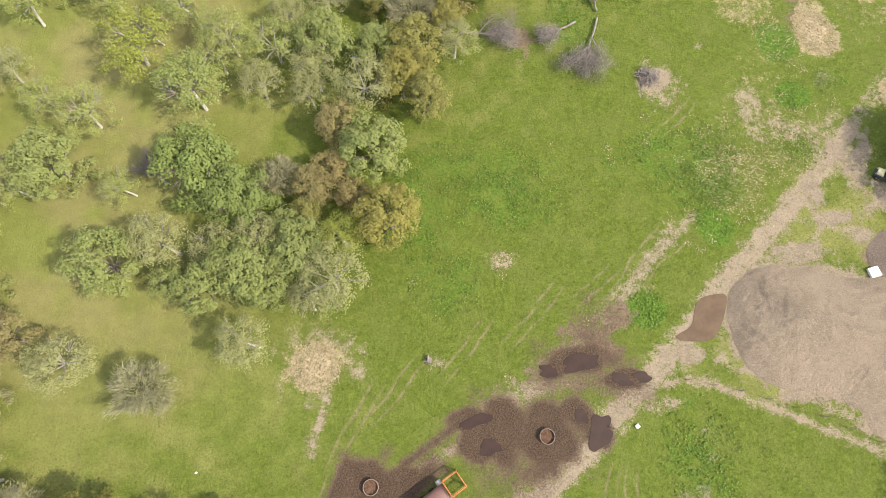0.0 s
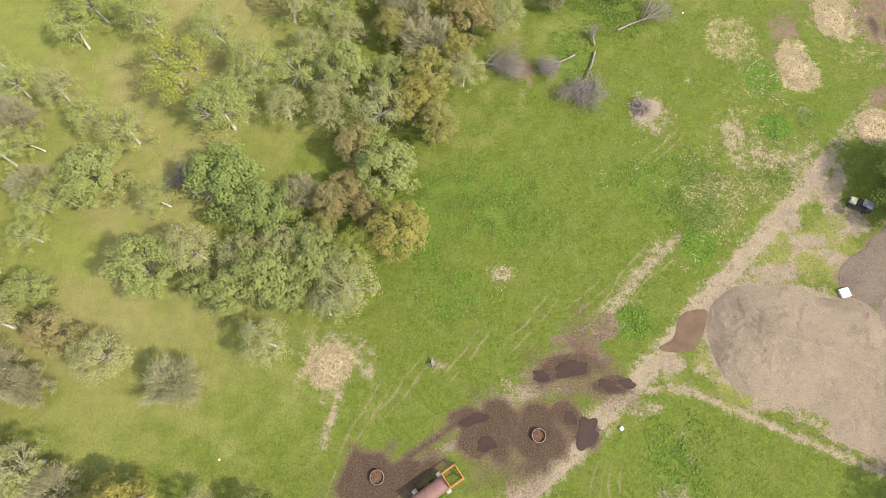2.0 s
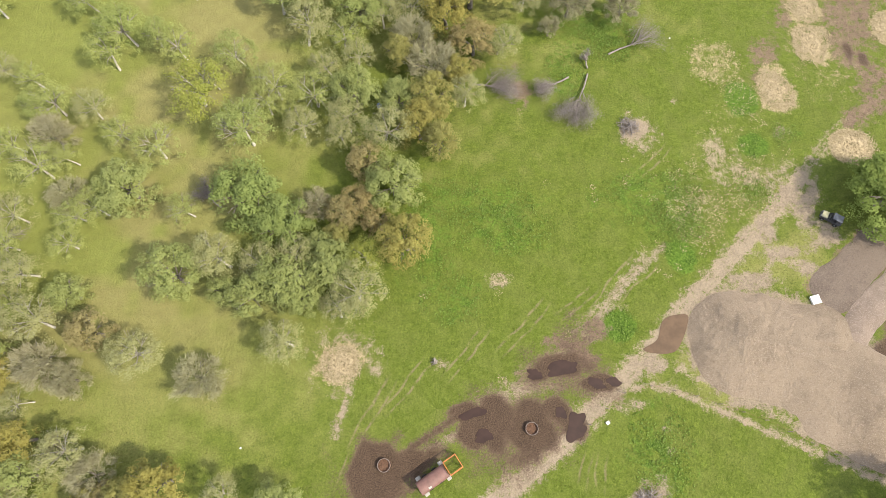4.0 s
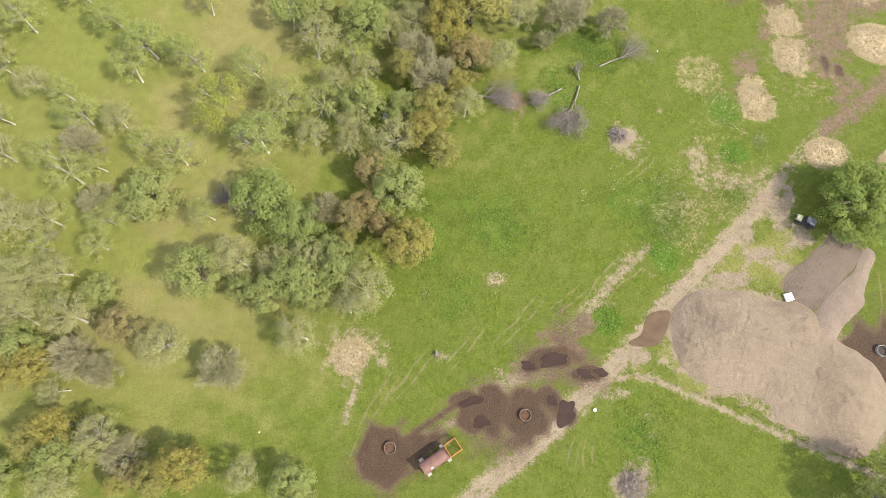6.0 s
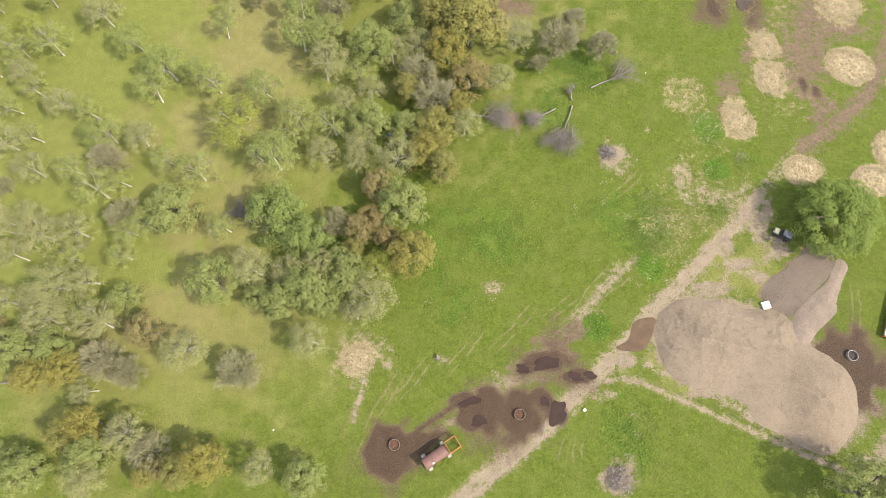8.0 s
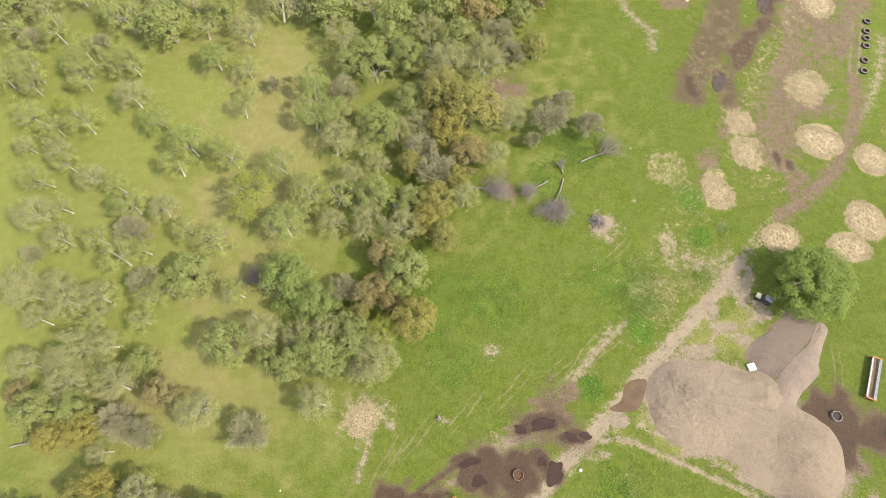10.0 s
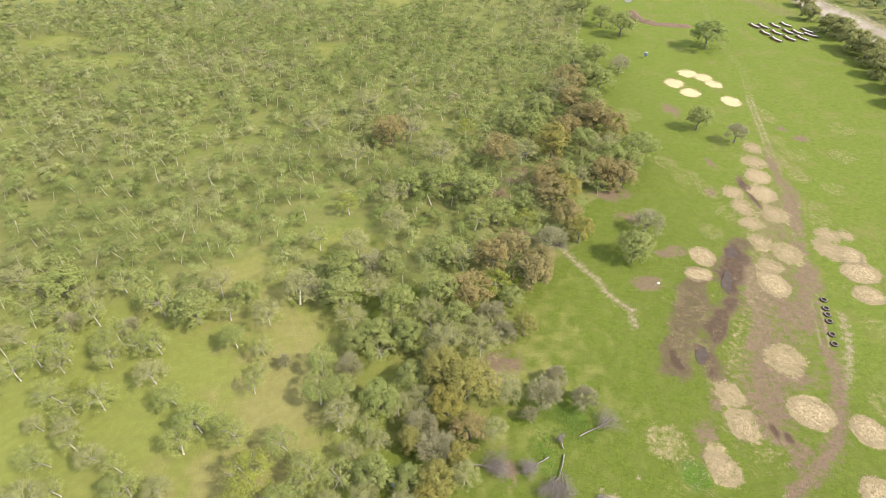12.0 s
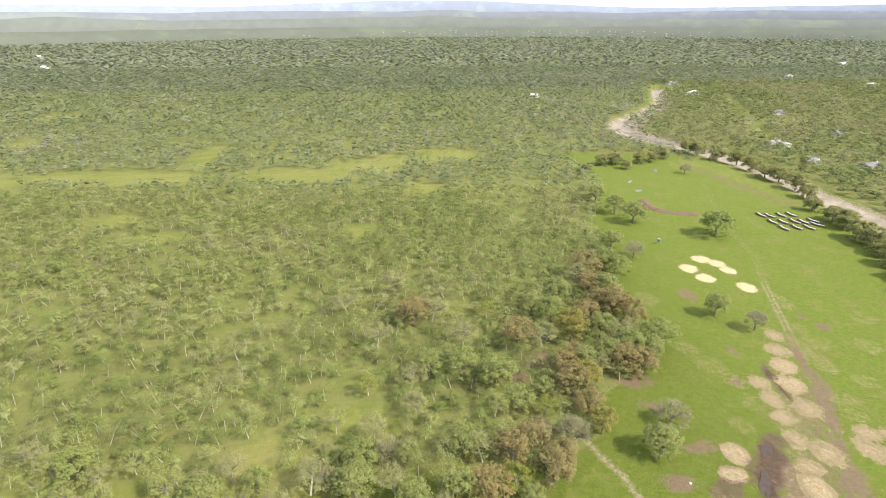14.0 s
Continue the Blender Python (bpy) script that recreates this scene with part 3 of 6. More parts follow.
def ground():
    gx = stretched(-60, 126, 0.52, -4700, 126, 1.09)
    gx = np.concatenate([gx[gx < 126], stretched(126, 235, 1.3, 126, 4700, 1.08)])
    ys = np.concatenate([np.arange(-24, 140, 0.52), np.arange(140, 420, 1.9)])
    far, s = [ys[-1]], 1.6
    while far[-1] < 4850:
        s *= 1.065
        far.append(far[-1] + s)
    back, s = [ys[0]], 0.55
    while back[-1] > -1200:
        s *= 1.12
        back.append(back[-1] - s)
    gy = np.concatenate([back[:0:-1], ys, far[1:]])
    nx, ny = len(gx), len(gy)
    xy = np.stack(np.meshgrid(gx, gy, indexing="ij"), -1)
    r = np.hypot(xy[..., 0], xy[..., 1])
    z = rise(r) + (lattice(8, xy, 9.0) - 0.5) * 0.12 * np.clip(r / 150 - 0.5, 0, 1)
    river = line_distance(xy, RIVER)
    wide = 10 + 5 * lattice(5, xy, 60.0) + 7 * np.exp(-((xy[..., 1] - 720) / 90) ** 2)
    z = z - 2.2 * falloff(river, wide, 3.0)
    me = bpy.data.meshes.new("ground")
    i, j = np.meshgrid(np.arange(nx - 1), np.arange(ny - 1), indexing="ij")
    q = np.stack([i * ny + j, (i + 1) * ny + j, (i + 1) * ny + j + 1, i * ny + j + 1], -1).reshape(-1, 4)
    me = mesh_of("ground", np.dstack([xy, z]).reshape(-1, 3), q, M_GROUND, smooth=True)
    track = line_distance(xy, FARM_TRACK)
    ruts = np.maximum(1.1 * falloff(np.abs(track - 0.95), 0.4, 0.6), 0.75 * falloff(track, 2.0, 1.3))
    ruts = np.maximum(ruts, 1.0 * falloff(line_distance(xy, FARM_TRACK[:6]), 0.9, 1.0))
    upper = line_distance(xy, UPPER_TRACK)
    ruts = np.maximum(ruts, np.maximum(0.72 * falloff(np.abs(upper - 0.8), 0.3, 0.5), 0.42 * falloff(upper, 1.4, 1.0)))
    field = line_distance(xy, FIELD_TRACK)
    ruts = np.maximum(ruts, np.where(xy[..., 1] < 265, 1.0, 0.55) * np.maximum(0.9 * falloff(np.abs(field - 1.2), 0.4, 0.7), 0.4 * falloff(field, 0.8, 2.6)))
    pen = line_distance(xy, PEN_TRACK)
    soil = np.maximum(ruts, 0.75 * falloff(pen, 0.7, 0.7))
    beside = line_distance(xy, [(42.0, 4.9), (48.6, 1.4), (55.0, -2.2), (61.3, -5.8), (65.2, -8.9)])
    soil = np.maximum(soil, 0.55 * falloff(beside, 1.3, 1.2))
    for t in TRAILS:
        soil = np.maximum(soil, (0.66 if abs(t[0][1]) < 60 else 0.62) * falloff(line_distance(xy, t), 0.8 if abs(t[0][1]) < 60 else 1.5, 0.7 if abs(t[0][1]) < 60 else 1.6))
    rough_rim = (lattice(75, xy, 7.0) - 0.5) * 5.0 + (lattice(77, xy, 2.4) - 0.5) * 2.4
    earth = 0.70 * falloff(line_distance(xy, BROWN_EARTH) + rough_rim, 3.4, 2.6)
    for way, half in ((EARTH_STRIPS[0], 5.0), (EARTH_STRIPS[1], 1.6), (EARTH_STRIPS[2], 2.0)):
        earth = np.maximum(earth, 0.68 * falloff(line_distance(xy, way) + rough_rim, half, 2.0))
    earth = np.maximum(earth, 0.5 * falloff(field, 2.4, 2.4) * (xy[..., 1] < 215))
    earth = np.maximum(earth, 0.75 * falloff(upper, 2.4, 2.2) * (xy[..., 0] > 84))
    earth = np.maximum(earth, 0.7 * blobs(xy, EARTH_PATCHES, 0.5, 0.5))
    earth = np.maximum(earth, 1.0 * blobs(xy, DARK_CHIPS, 0.3))
    earth = np.maximum(earth, 0.52 * falloff(line_distance(xy, [(88.0, 74.0), (104.0, 96.0), (122.0, 130.0), (140.0, 170.0)]), 11.0, 7.0))
    soil = np.maximum(soil, 0.52 * blobs(xy, BARE, 0.6, 0.5))
    soil = np.maximum(soil, 0.6 * falloff(line_distance(xy, [(39.0, 25.5), (33.0, 19.0), (28.0, 14.5), (23.0, 10.0)]), 0.9, 1.2))
    soil = np.maximum(soil, 0.62 * falloff(line_distance(xy, [(32.0, 15.0), (26.0, 11.0), (15.0, 3.0), (8.0, 0.0)]), 2.2, 1.6))
    soil = np.maximum(soil, 0.55 * falloff(line_distance(xy, [(37.0, 6.5), (28.0, 0.4), (20.0, -5.5), (10.0, -13.5)]), 2.6, 1.6))
    soil = np.maximum(soil, 0.85 * blobs(xy, [(41.3, 51.5, 3.0, 2.7), (33.4, -16.4, 3.0, 2.7)], 0.35, 0.3))
    sand = np.maximum(np.maximum(falloff(river, wide, 2.0), blobs(xy, [(505, 1690, 30, 70)])), 0.55 * falloff(np.minimum(line_distance(xy, STREET), line_distance(xy, LANE)), 3.0, 2.0))
    soil = np.maximum(soil, 0.6 * falloff(river, wide + 6, 4.0))
    straw = np.maximum(blobs(xy, HAY_FRESH, 0.12, 0.06), 0.72 * blobs(xy, HAY_WORN, 0.25, 0.2))
    straw = np.maximum(straw, 0.26 * blobs(xy, HAY_FADED, 0.25, 0.2))
    straw = np.maximum(straw, 0.42 * blobs(xy, [(60.6, 66.6, 5.4, 5.2)], 0.12, 0.1))
    litter = np.exp(-(line_distance(xy, [(48, 36), (56, 46), (66, 58)]) / 6.0) ** 2)
    straw = np.maximum(straw, 0.2 * litter)
    strip = falloff(line_distance(xy, [(84, 62), (84, 84), (94, 100), (112, 122), (126, 148), (140, 180), (152, 215)]), 5.0, 5.0)
    straw = np.maximum(straw, 0.32 * strip)
    ragged = (lattice(71, xy, 8.0) - 0.5) * 6.0 + (lattice(73, xy, 2.6) - 0.5) * 3.0
    mud = 1.2 * blobs(xy, MUD, 0.4, 0.45)
    mud = np.maximum(mud, 1.25 * blobs(xy, [(15.3, -3.7, 5.2, 4.4), (-9.6, -9.2, 5.0, 4.4), (83.9, 4.6, 4.8, 5.0)], 0.35, 0.2))
    mud = np.maximum(mud, 0.62 * blobs(xy, MUD_THIN, 0.6, 0.5))
    mud = np.maximum(mud, 0.95 * falloff(line_distance(xy, MUD_ARM), 0.8, 0.8))
    mud = np.maximum(mud, 0.86 * falloff(line_distance(xy, WET_STRIPS[0]) + ragged, 3.6, 2.0))
    mud = np.maximum(mud, 0.66 * falloff(line_distance(xy, WET_STRIPS[1]) + ragged, 5.2, 2.0))
    mud = np.maximum(mud, 1.0 * blobs(xy, WET_HOLLOWS, 0.4, 0.4))
    rounds = blobs(xy, WEED_ROUNDS, 0.16, 0.08)
    weed = np.maximum(0.5 * blobs(xy, WEEDS, 0.7, 0.6), 0.95 * rounds)
    soil, straw = soil * (1 - rounds), straw * (1 - rounds)
    floor_wood = np.clip(forest_cover(xy) * 1.2, 0, 1)
    left = 1 / (1 + np.exp(np.clip((xy[..., 0] + 22 + 8 * np.sin(xy[..., 1] / 17)) / 7, -40, 40))) * np.clip((xy[..., 1] + 8) / 26, 0, 1) * np.clip((190 - xy[..., 1]) / 80, 0, 1)
    wood = np.clip(forest_cover(xy), 0, 1)
    tan = np.clip(blobs(xy, [(-39, 90, 14, 26), (-45, 62, 14, 10), (-71, 135, 22, 14), (-40, 45, 16, 14), (-50, 12, 26, 10), (-24, 120, 12, 16)], 0.8, 0.7), 0, 1)
    dry = np.maximum(np.maximum(0.58 * left, 0.3 * wood), 0.6 * blobs(xy, DRY, 0.8, 0.9))
    dry = np.maximum(dry, 0.6 * blobs(xy, PALE_GLADES, 0.4, 0.5))
    clean = line_distance(xy, FARM_TRACK[:5])
    straw, weed = straw * (1 - falloff(clean, 1.6, 0.8)), weed * (1 - falloff(clean, 1.6, 0.8))
    earth = np.maximum(earth, 0.42 * falloff(line_distance(xy, [(232.0, 506.0), (245.0, 476.0), (254.0, 433.0), (268.0, 394.0)]) + rough_rim, 9.0, 4.0))
    for name, values in (("soil", soil), ("sand", sand), ("earth", earth), ("straw", straw), ("mud", mud), ("weed", weed), ("dry", dry), ("still", left), ("field", np.clip((xy[..., 0] - 96) / 50, 0, 1) * np.clip((xy[..., 1] - 30) / 60, 0, 1) * (1 - floor_wood) * (1 - np.clip(dry - 0.2, 0, 1))), ("wood", floor_wood * np.clip((xy[..., 1] - 90) / 80, 0, 1)), ("tan", tan * left), ("gravel", np.maximum.reduce([0.8 * blobs(xy, GRAVEL, 0.6, 0.6), 0.9 * falloff(line_distance(xy, [(53.5, 9.0), (62.8, 6.0), (69.0, 2.0), (74.6, -3.0)]), 10.0, 1.6), 0.8 * falloff(line_distance(xy, [(54.5, 15.0), (61.0, 15.2), (68.0, 13.0)]), 2.8, 1.6), 0.9 * falloff(line_distance(xy, [(66.0, -4.0), (73.5, -8.0), (79.0, -6.0)]), 5.2, 2.0)]))):
        me.attributes.new(name, "FLOAT", "POINT").data.foreach_set("value", values.astype(np.float32).ravel())
    return tagged(new("ground", me), "spring pasture with green grass, bare earth and mud", "ground", kind="structure")


EDGE_Y = [-400, 118, 128, 134, 147, 165, 190, 205, 227, 264, 310, 350, 443, 519, 560]
EDGE_X = [-114, -114, 10, 42, 58, 58, 92, 80, 78, 82, 102, 104, 134, 130, 118]


def forest_cover(xy):
    """How thickly the woods stand: one inside, nothing in the fields, glades and the river."""
    x, y = xy[..., 0], xy[..., 1]
    edge = np.interp(y, EDGE_Y, EDGE_X)
    cover = falloff(x, edge, 2.0) * (y < 560)
    river = line_distance(xy, RIVER)
    east = np.interp(y, [r[1] for r in RIVER], [r[0] for r in RIVER])
    cover = np.maximum(cover, (y >= 560) * 1.0)
    cover = np.maximum(cover, (x > east) * (river > 21) * (y > 150)) * (line_distance(xy, STREET) > 7)
    bank = (x <= east) * (river > 24) * (river < 46) * (y > 520) * (lattice(19, xy, 16.0) > 0.34)
    cover = np.maximum(cover * (river > 27), np.maximum(bank, cover * (x > east)))
    cover = cover * (1 - blobs(xy, PALE_GLADES, 0.15, 0.25))
    return cover * (0.5 + 0.5 * (x > east) * (y < 1150) + 0.5 * (1 - (x > east) * (y < 1150)) * (lattice(23, xy, 34.0) * 0.6 + lattice(29, xy, 15.0) * 0.4 > 0.37))


ground()


# ---- trees ----
def tube(points, radii, sides=6):
    """A tapered limb along a broken line."""
    pts, n = [Vector(p) for p in points], len(points)
    co, fc = [], []
    for i, (p, r) in enumerate(zip(pts, radii)):
        way = (pts[min(i + 1, n - 1)] - pts[max(i - 1, 0)]).normalized()
        a = way.orthogonal().normalized()
        b = way.cross(a)
        co += [p + r * (math.cos(k * math.tau / sides) * a + math.sin(k * math.tau / sides) * b) for k in range(sides)]
    for i in range(n - 1):
        fc += [(i * sides + k, i * sides + (k + 1) % sides, (i + 1) * sides + (k + 1) % sides, (i + 1) * sides + k) for k in range(sides)]
    return co, fc


def join(pieces):
    co, fc = [], []
    for c, f in pieces:
        fc += [tuple(i + len(co) for i in q) for q in f]
        co += c
    return co, fc


def leaves(rng, centres, normals, size, thin=0.6, wild=0.8):
    """Small pointed leaves at the centres, facing more or less along the normals."""
    n = len(centres)
    nm = normals + rng.normal(0, wild, (n, 3))
    nm /= np.linalg.norm(nm, axis=1)[:, None] + 1e-9
    a = np.cross(nm, rng.normal(0, 1, (n, 3)))
    a /= np.linalg.norm(a, axis=1)[:, None] + 1e-9
    b = np.cross(nm, a)
    s = size * rng.uniform(0.6, 1.3, (n, 1))
    co = np.stack([centres + a * s, centres - a * s * 0.6 + b * s * thin, centres - a * s * 0.6 - b * s * thin], 1).reshape(-1, 3)
    return co, np.arange(3 * n).reshape(-1, 3)


# kind: height, limbs, clumps, leaves a clump, leaf, clump radius, dome (1: over the whole crown), bark
KINDS = {
    "live": (9.0, 7, 84, 76, 0.19, 0.92, 1.0, "dark"), "olive": (9.0, 7, 80, 74, 0.185, 0.88, 1.0, "dark"), "catkin": (10.0, 7, 84, 76, 0.185, 0.85, 1.0, "dark"),
    "tawny": (9.0, 7, 78, 74, 0.185, 0.84, 1.0, "dark"), "blue": (9.0, 8, 62, 46, 0.145, 0.88, 0.45, "pale"), "sage": (9.2, 8, 80, 50, 0.14, 0.92, 0.7, "pale"), "fresh": (8.6, 6, 70, 58, 0.15, 0.9, 0.65, "pale"),
    "green": (9.0, 8, 78, 54, 0.155, 0.9, 0.75, "pale"),
    "bank": (8.0, 7, 70, 56, 0.34, 1.1, 1.0, "dark"), "lone": (9.0, 8, 170, 130, 0.12, 0.70, 1.0, "dark"), "grey": (8.0, 8, 70, 70, 0.34, 1.0, 0.9, "dark"),
}


def tree(kind, seed, far=False):
    """One tree with a crown ten metres wide: trunk and limbs, and a crown of clumps of leaves."""
    rng = np.random.default_rng(seed)
    high, limbs, clumps, per, leaf, rad, dome, bark = KINDS[kind]
    if far:
        per, leaf = int(per * 0.55), leaf * 1.3
    deep = 0.30 if bark == "pale" else 0.66 if kind == "bank" else 0.48
    lean = rng.normal(0, 1, 2) * (1.3 if bark == "pale" else 0.4)
    fork = Vector((lean[0] * 0.5, lean[1] * 0.5, high * (0.42 if bark == "pale" else 0.28)))
    stem = [tube([(0, 0, -0.4), (lean[0] * 0.15, lean[1] * 0.15, high * 0.14), fork], [0.27, 0.20, 0.15] if bark == "pale" else [0.38, 0.28, 0.20], 7)]
    pieces, tips = [], []
    for k in range(limbs):
        a = k * math.tau / limbs + rng.normal(0, 0.25)
        out, up = rng.uniform(2.4, 3.9), high * rng.uniform(0.52, 0.8)
        mid = fork + Vector((math.cos(a) * out * 0.5, math.sin(a) * out * 0.5, (up - fork.z) * 0.6))
        end = Vector((fork.x + math.cos(a) * out, fork.y + math.sin(a) * out, up))
        pieces.append(tube([fork, mid, end], [0.12, 0.07, 0.025], 5))
        tips.append(end)
        for _ in range(3):
            b = a + rng.normal(0, 0.6)
            e2 = mid + Vector((math.cos(b) * rng.uniform(1.2, 2.4), math.sin(b) * rng.uniform(1.2, 2.4), rng.uniform(0.3, 1.6)))
            pieces.append(tube([mid, (mid + e2) / 2 + Vector((0, 0, 0.2)), e2], [0.06, 0.04, 0.018], 4))
            tips.append(e2)
    co, fc = join(pieces)
    limb_mesh = mesh_of("branchwork", [tuple(v) for v in co], fc, M_LIMB_BARK if bark == "pale" else M_DARK_BARK, smooth=True)
    co, fc = join(stem)
    wood = mesh_of("trunk", [tuple(v) for v in co], fc, M_PALE_BARK if bark == "pale" else M_DARK_BARK, smooth=True)
    # clumps over an uneven dome, thinner where the crown is open
    c = []
    lobes = rng.uniform(0.78, 1.1, 7)
    while len(c) < clumps:
        a, q = rng.uniform(0, math.tau), math.sqrt(rng.uniform(0, 1))
        reach = 4.3 * np.interp(a, np.linspace(0, math.tau, 8), [*lobes, lobes[0]])
        x, y = math.cos(a) * q * reach + lean[0] * 0.5, math.sin(a) * q * reach + lean[1] * 0.5
        top = high * (0.50 + 0.44 * math.sqrt(max(0.0, 1 - q * q)))
        z = top - rng.uniform(0, 1) ** 1.6 * high * deep
        if dome < 1 and rng.uniform() > dome and min((Vector((x, y, z)) - t).length for t in tips) > 1.2:
            continue
        c.append((x, y, z))
    c = np.array(c)
    way = rng.normal(0, 1, (clumps, per, 3))
    way[..., 2] = np.abs(way[..., 2]) * 0.9 - 0.15
    way /= np.linalg.norm(way, axis=-1)[..., None]
    size = rad * rng.uniform(0.7, 1.25, (clumps, 1, 1))
    loose = bark == "pale" or kind == "grey"
    at = c[:, None] + way * size * rng.uniform(0.15 if loose else 0.6, 1.15 if loose else 1.08, (clumps, per, 1))
    if kind == "grey":
        # mostly twigs, with a haze of new leaves
        at, way = at.reshape(-1, 3), way.reshape(-1, 3)
        n = len(at)
        d = at - np.array([0, 0, high * 0.3])
        d = d / np.linalg.norm(d, axis=1)[:, None] + rng.normal(0, 0.45, (n, 3))
        d /= np.linalg.norm(d, axis=1)[:, None]
        side = np.cross(d, rng.normal(0, 1, (n, 3)))
        side /= np.linalg.norm(side, axis=1)[:, None]
        ln, wd = rng.uniform(0.3, 0.7, (n, 1)), rng.uniform(0.03, 0.075, (n, 1))
        lc = np.stack([at + d * ln, at + side * wd - d * ln * 0.6, at - side * wd - d * ln * 0.6], 1).reshape(-1, 3)
        lf = np.arange(3 * n).reshape(-1, 3)
    else:
        out = at.reshape(-1, 3) - (lean[0] * 0.5, lean[1] * 0.5, high * 0.36)
        out /= np.linalg.norm(out, axis=1)[:, None]
        lc, lf = leaves(rng, at.reshape(-1, 3), way.reshape(-1, 3) * (0.6 if loose else 1.0) + out * 0.9 + (0, 0, 0.25), leaf, 0.6, 0.6)
    return wood, limb_mesh, mesh_of("crown", lc, lf, M_LEAF[kind])


TREE_LABELS = {
    "green": "light-green oak with an open spreading crown and pale trunk",
    "sage": "grey-green oak with a soft feathery half-leafed crown",
    "bank": "broad bushy willow-like tree on the river bank",
    "live": "dense green live oak with a rounded clumpy crown", "olive": "olive-green oak with a full clumpy crown in new leaf",
    "catkin": "yellow-olive oak heavy with catkins and a dense crown", "tawny": "tawny brown-green oak with a dense budding crown",
    "blue": "sparse light-green oak with a pale leaning trunk", "fresh": "bright yellow-green oak in fresh leaf with pale trunk",
    "lone": "large spreading deep-green oak standing alone by the track", "grey": "grey nearly leafless tree with fine bare twigs",
}
BLUE_OAKS_A = [
    (-114.5, 94.1, 8.8), (-108, 105.8, 9.6), (-103.9, 100.7, 10.4), (-97.6, 69.3, 7.9), (-94.4, 82.6, 6.8), (-93.3, 67.6, 7.4), (-91, 106.1, 10.3),
    (-88.8, 71.6, 6.7), (-86.7, 83.2, 9.9), (-79.1, 104.6, 9.3), (-76.8, 51.3, 7.3), (-74.5, 31.3, 7.2), (-70.7, 45.5, 9.9), (-66.2, 48.1, 6.3),
    (-63.3, 36.5, 7.6), (-59.2, 37.4, 7.3), (-50, 48.9, 9.4), (-47.6, 86.6, 7), (-46.4, 92.4, 6.2), (-41, 64.1, 6.1), (-30.2, 57.7, 7.8),
    (-26.2, 55.4, 5.2), (-15.9, 73, 7.9), (-10.5, 106.9, 8.5),
]
BLUE_OAKS_B = [
    (-111.3, 99, 10), (-107.5, 102, 7.2), (-99.2, 86.1, 10.2), (-94.9, 78.6, 6.2), (-93.6, 103.7, 8.9), (-92.2, 101.8, 7.9), (-90.6, 97.5, 9.4),
    (-87.2, 59.9, 6.7), (-84, 102.1, 8.9), (-78, 101.9, 8.9), (-75.2, 65.2, 6.8), (-71, 20.7, 6.5), (-70.6, 59.1, 9.3), (-63.8, 31.1, 6.7),
    (-61.6, 69.3, 9.6), (-57.4, 53, 7.4), (-48.2, 71.3, 8.9), (-47.2, 99.5, 8.4), (-43.3, 36.5, 6.9), (-31.5, 64.8, 6.1), (-28.3, 61.1, 9.7),
    (-21.1, 59.3, 9.7), (-13.1, 97.5, 10.9),
]
GREEN_OAKS = [
    (-58.7, 75.2, 9.7), (-56.1, 103, 7.2), (-53.6, 74.7, 6.8), (-35.7, 69, 8.3), (-33.3, 51, 10.6), (-29.6, 91.8, 8.8), (-74.8, 58.4, 5.9),
    (-68, 84.2, 8), (-56.4, 103.6, 7.6), (-28.9, 82.2, 11),
]
SAGE_OAKS_A = [
    (-120.4, 108, 8.4), (-100.1, 77.7, 5.4), (-91.4, 75.7, 7), (-89, 37.9, 8.5), (-85.3, 31.7, 6.2), (-84, 39.9, 7.4), (-80.6, 36.2, 9.4),
    (-75.9, 25.1, 9.8), (-74.6, 16.6, 8.9), (-69.9, 26.2, 7.8), (-65.7, 16.7, 8.5), (-63.5, 58, 7.5), (-49, 12.2, 8.6), (-35.9, 26.3, 8.8),
    (-29.7, 26, 7.9), (-23.5, 52.4, 7.5), (-23.4, 73.9, 10.1), (-18.3, 66.1, 6.9), (-15.8, 50.7, 6.4), (-13, 68.1, 7), (-7.8, 51.5, 9.5),
    (-2.2, 78.9, 8), (1.7, 108.6, 9.9), (8.1, 58.2, 7.4), (15.5, 70.5, 7.3), (21.6, 81.4, 8.1),
]
SAGE_OAKS_B = [
    (-103.4, 96.2, 6.4), (-92.6, 58.2, 9.5), (-89.7, 40, 9.7), (-85.7, 22.2, 7), (-85.3, 51.1, 7.3), (-82.3, 68.5, 7.4), (-78.5, 20.8, 8.6),
    (-75.9, 91.2, 9), (-73.7, 36.6, 7.5), (-66.8, 4.3, 5.1), (-65.2, -10.6, 8.2), (-57.7, -3.4, 8), (-48, 111.6, 9.3), (-34.5, -11.2, 6),
    (-24, 11.6, 8), (-23.4, 27.6, 7), (-22.1, 108.4, 9.2), (-16, 16.3, 6.5), (-14.5, 53.2, 7.8), (-12.8, 19.2, 9.8), (-7.7, 77.8, 7.7),
    (1.1, 92.8, 10), (7, 97.9, 12.1), (14.8, 101.1, 9.3), (15.8, 96.1, 10.9),
]
OLIVE_OAKS_A = [
    (-81.4, 12.6, 8.4), (-75.8, -9.6, 8), (-73.6, 12.7, 8), (-64.4, -7.2, 7.7), (-25.4, -12.8, 7.4), (-23.7, 83.1, 9.2), (-20.2, 100.4, 8.7),
    (-17.5, 23.7, 8.9), (-13.2, 59.3, 9.2), (-5.5, 102.2, 9.6), (-5.1, 57.5, 7.6), (-4.1, 87.4, 8.2), (75.8, -20.1, 13.2),
]
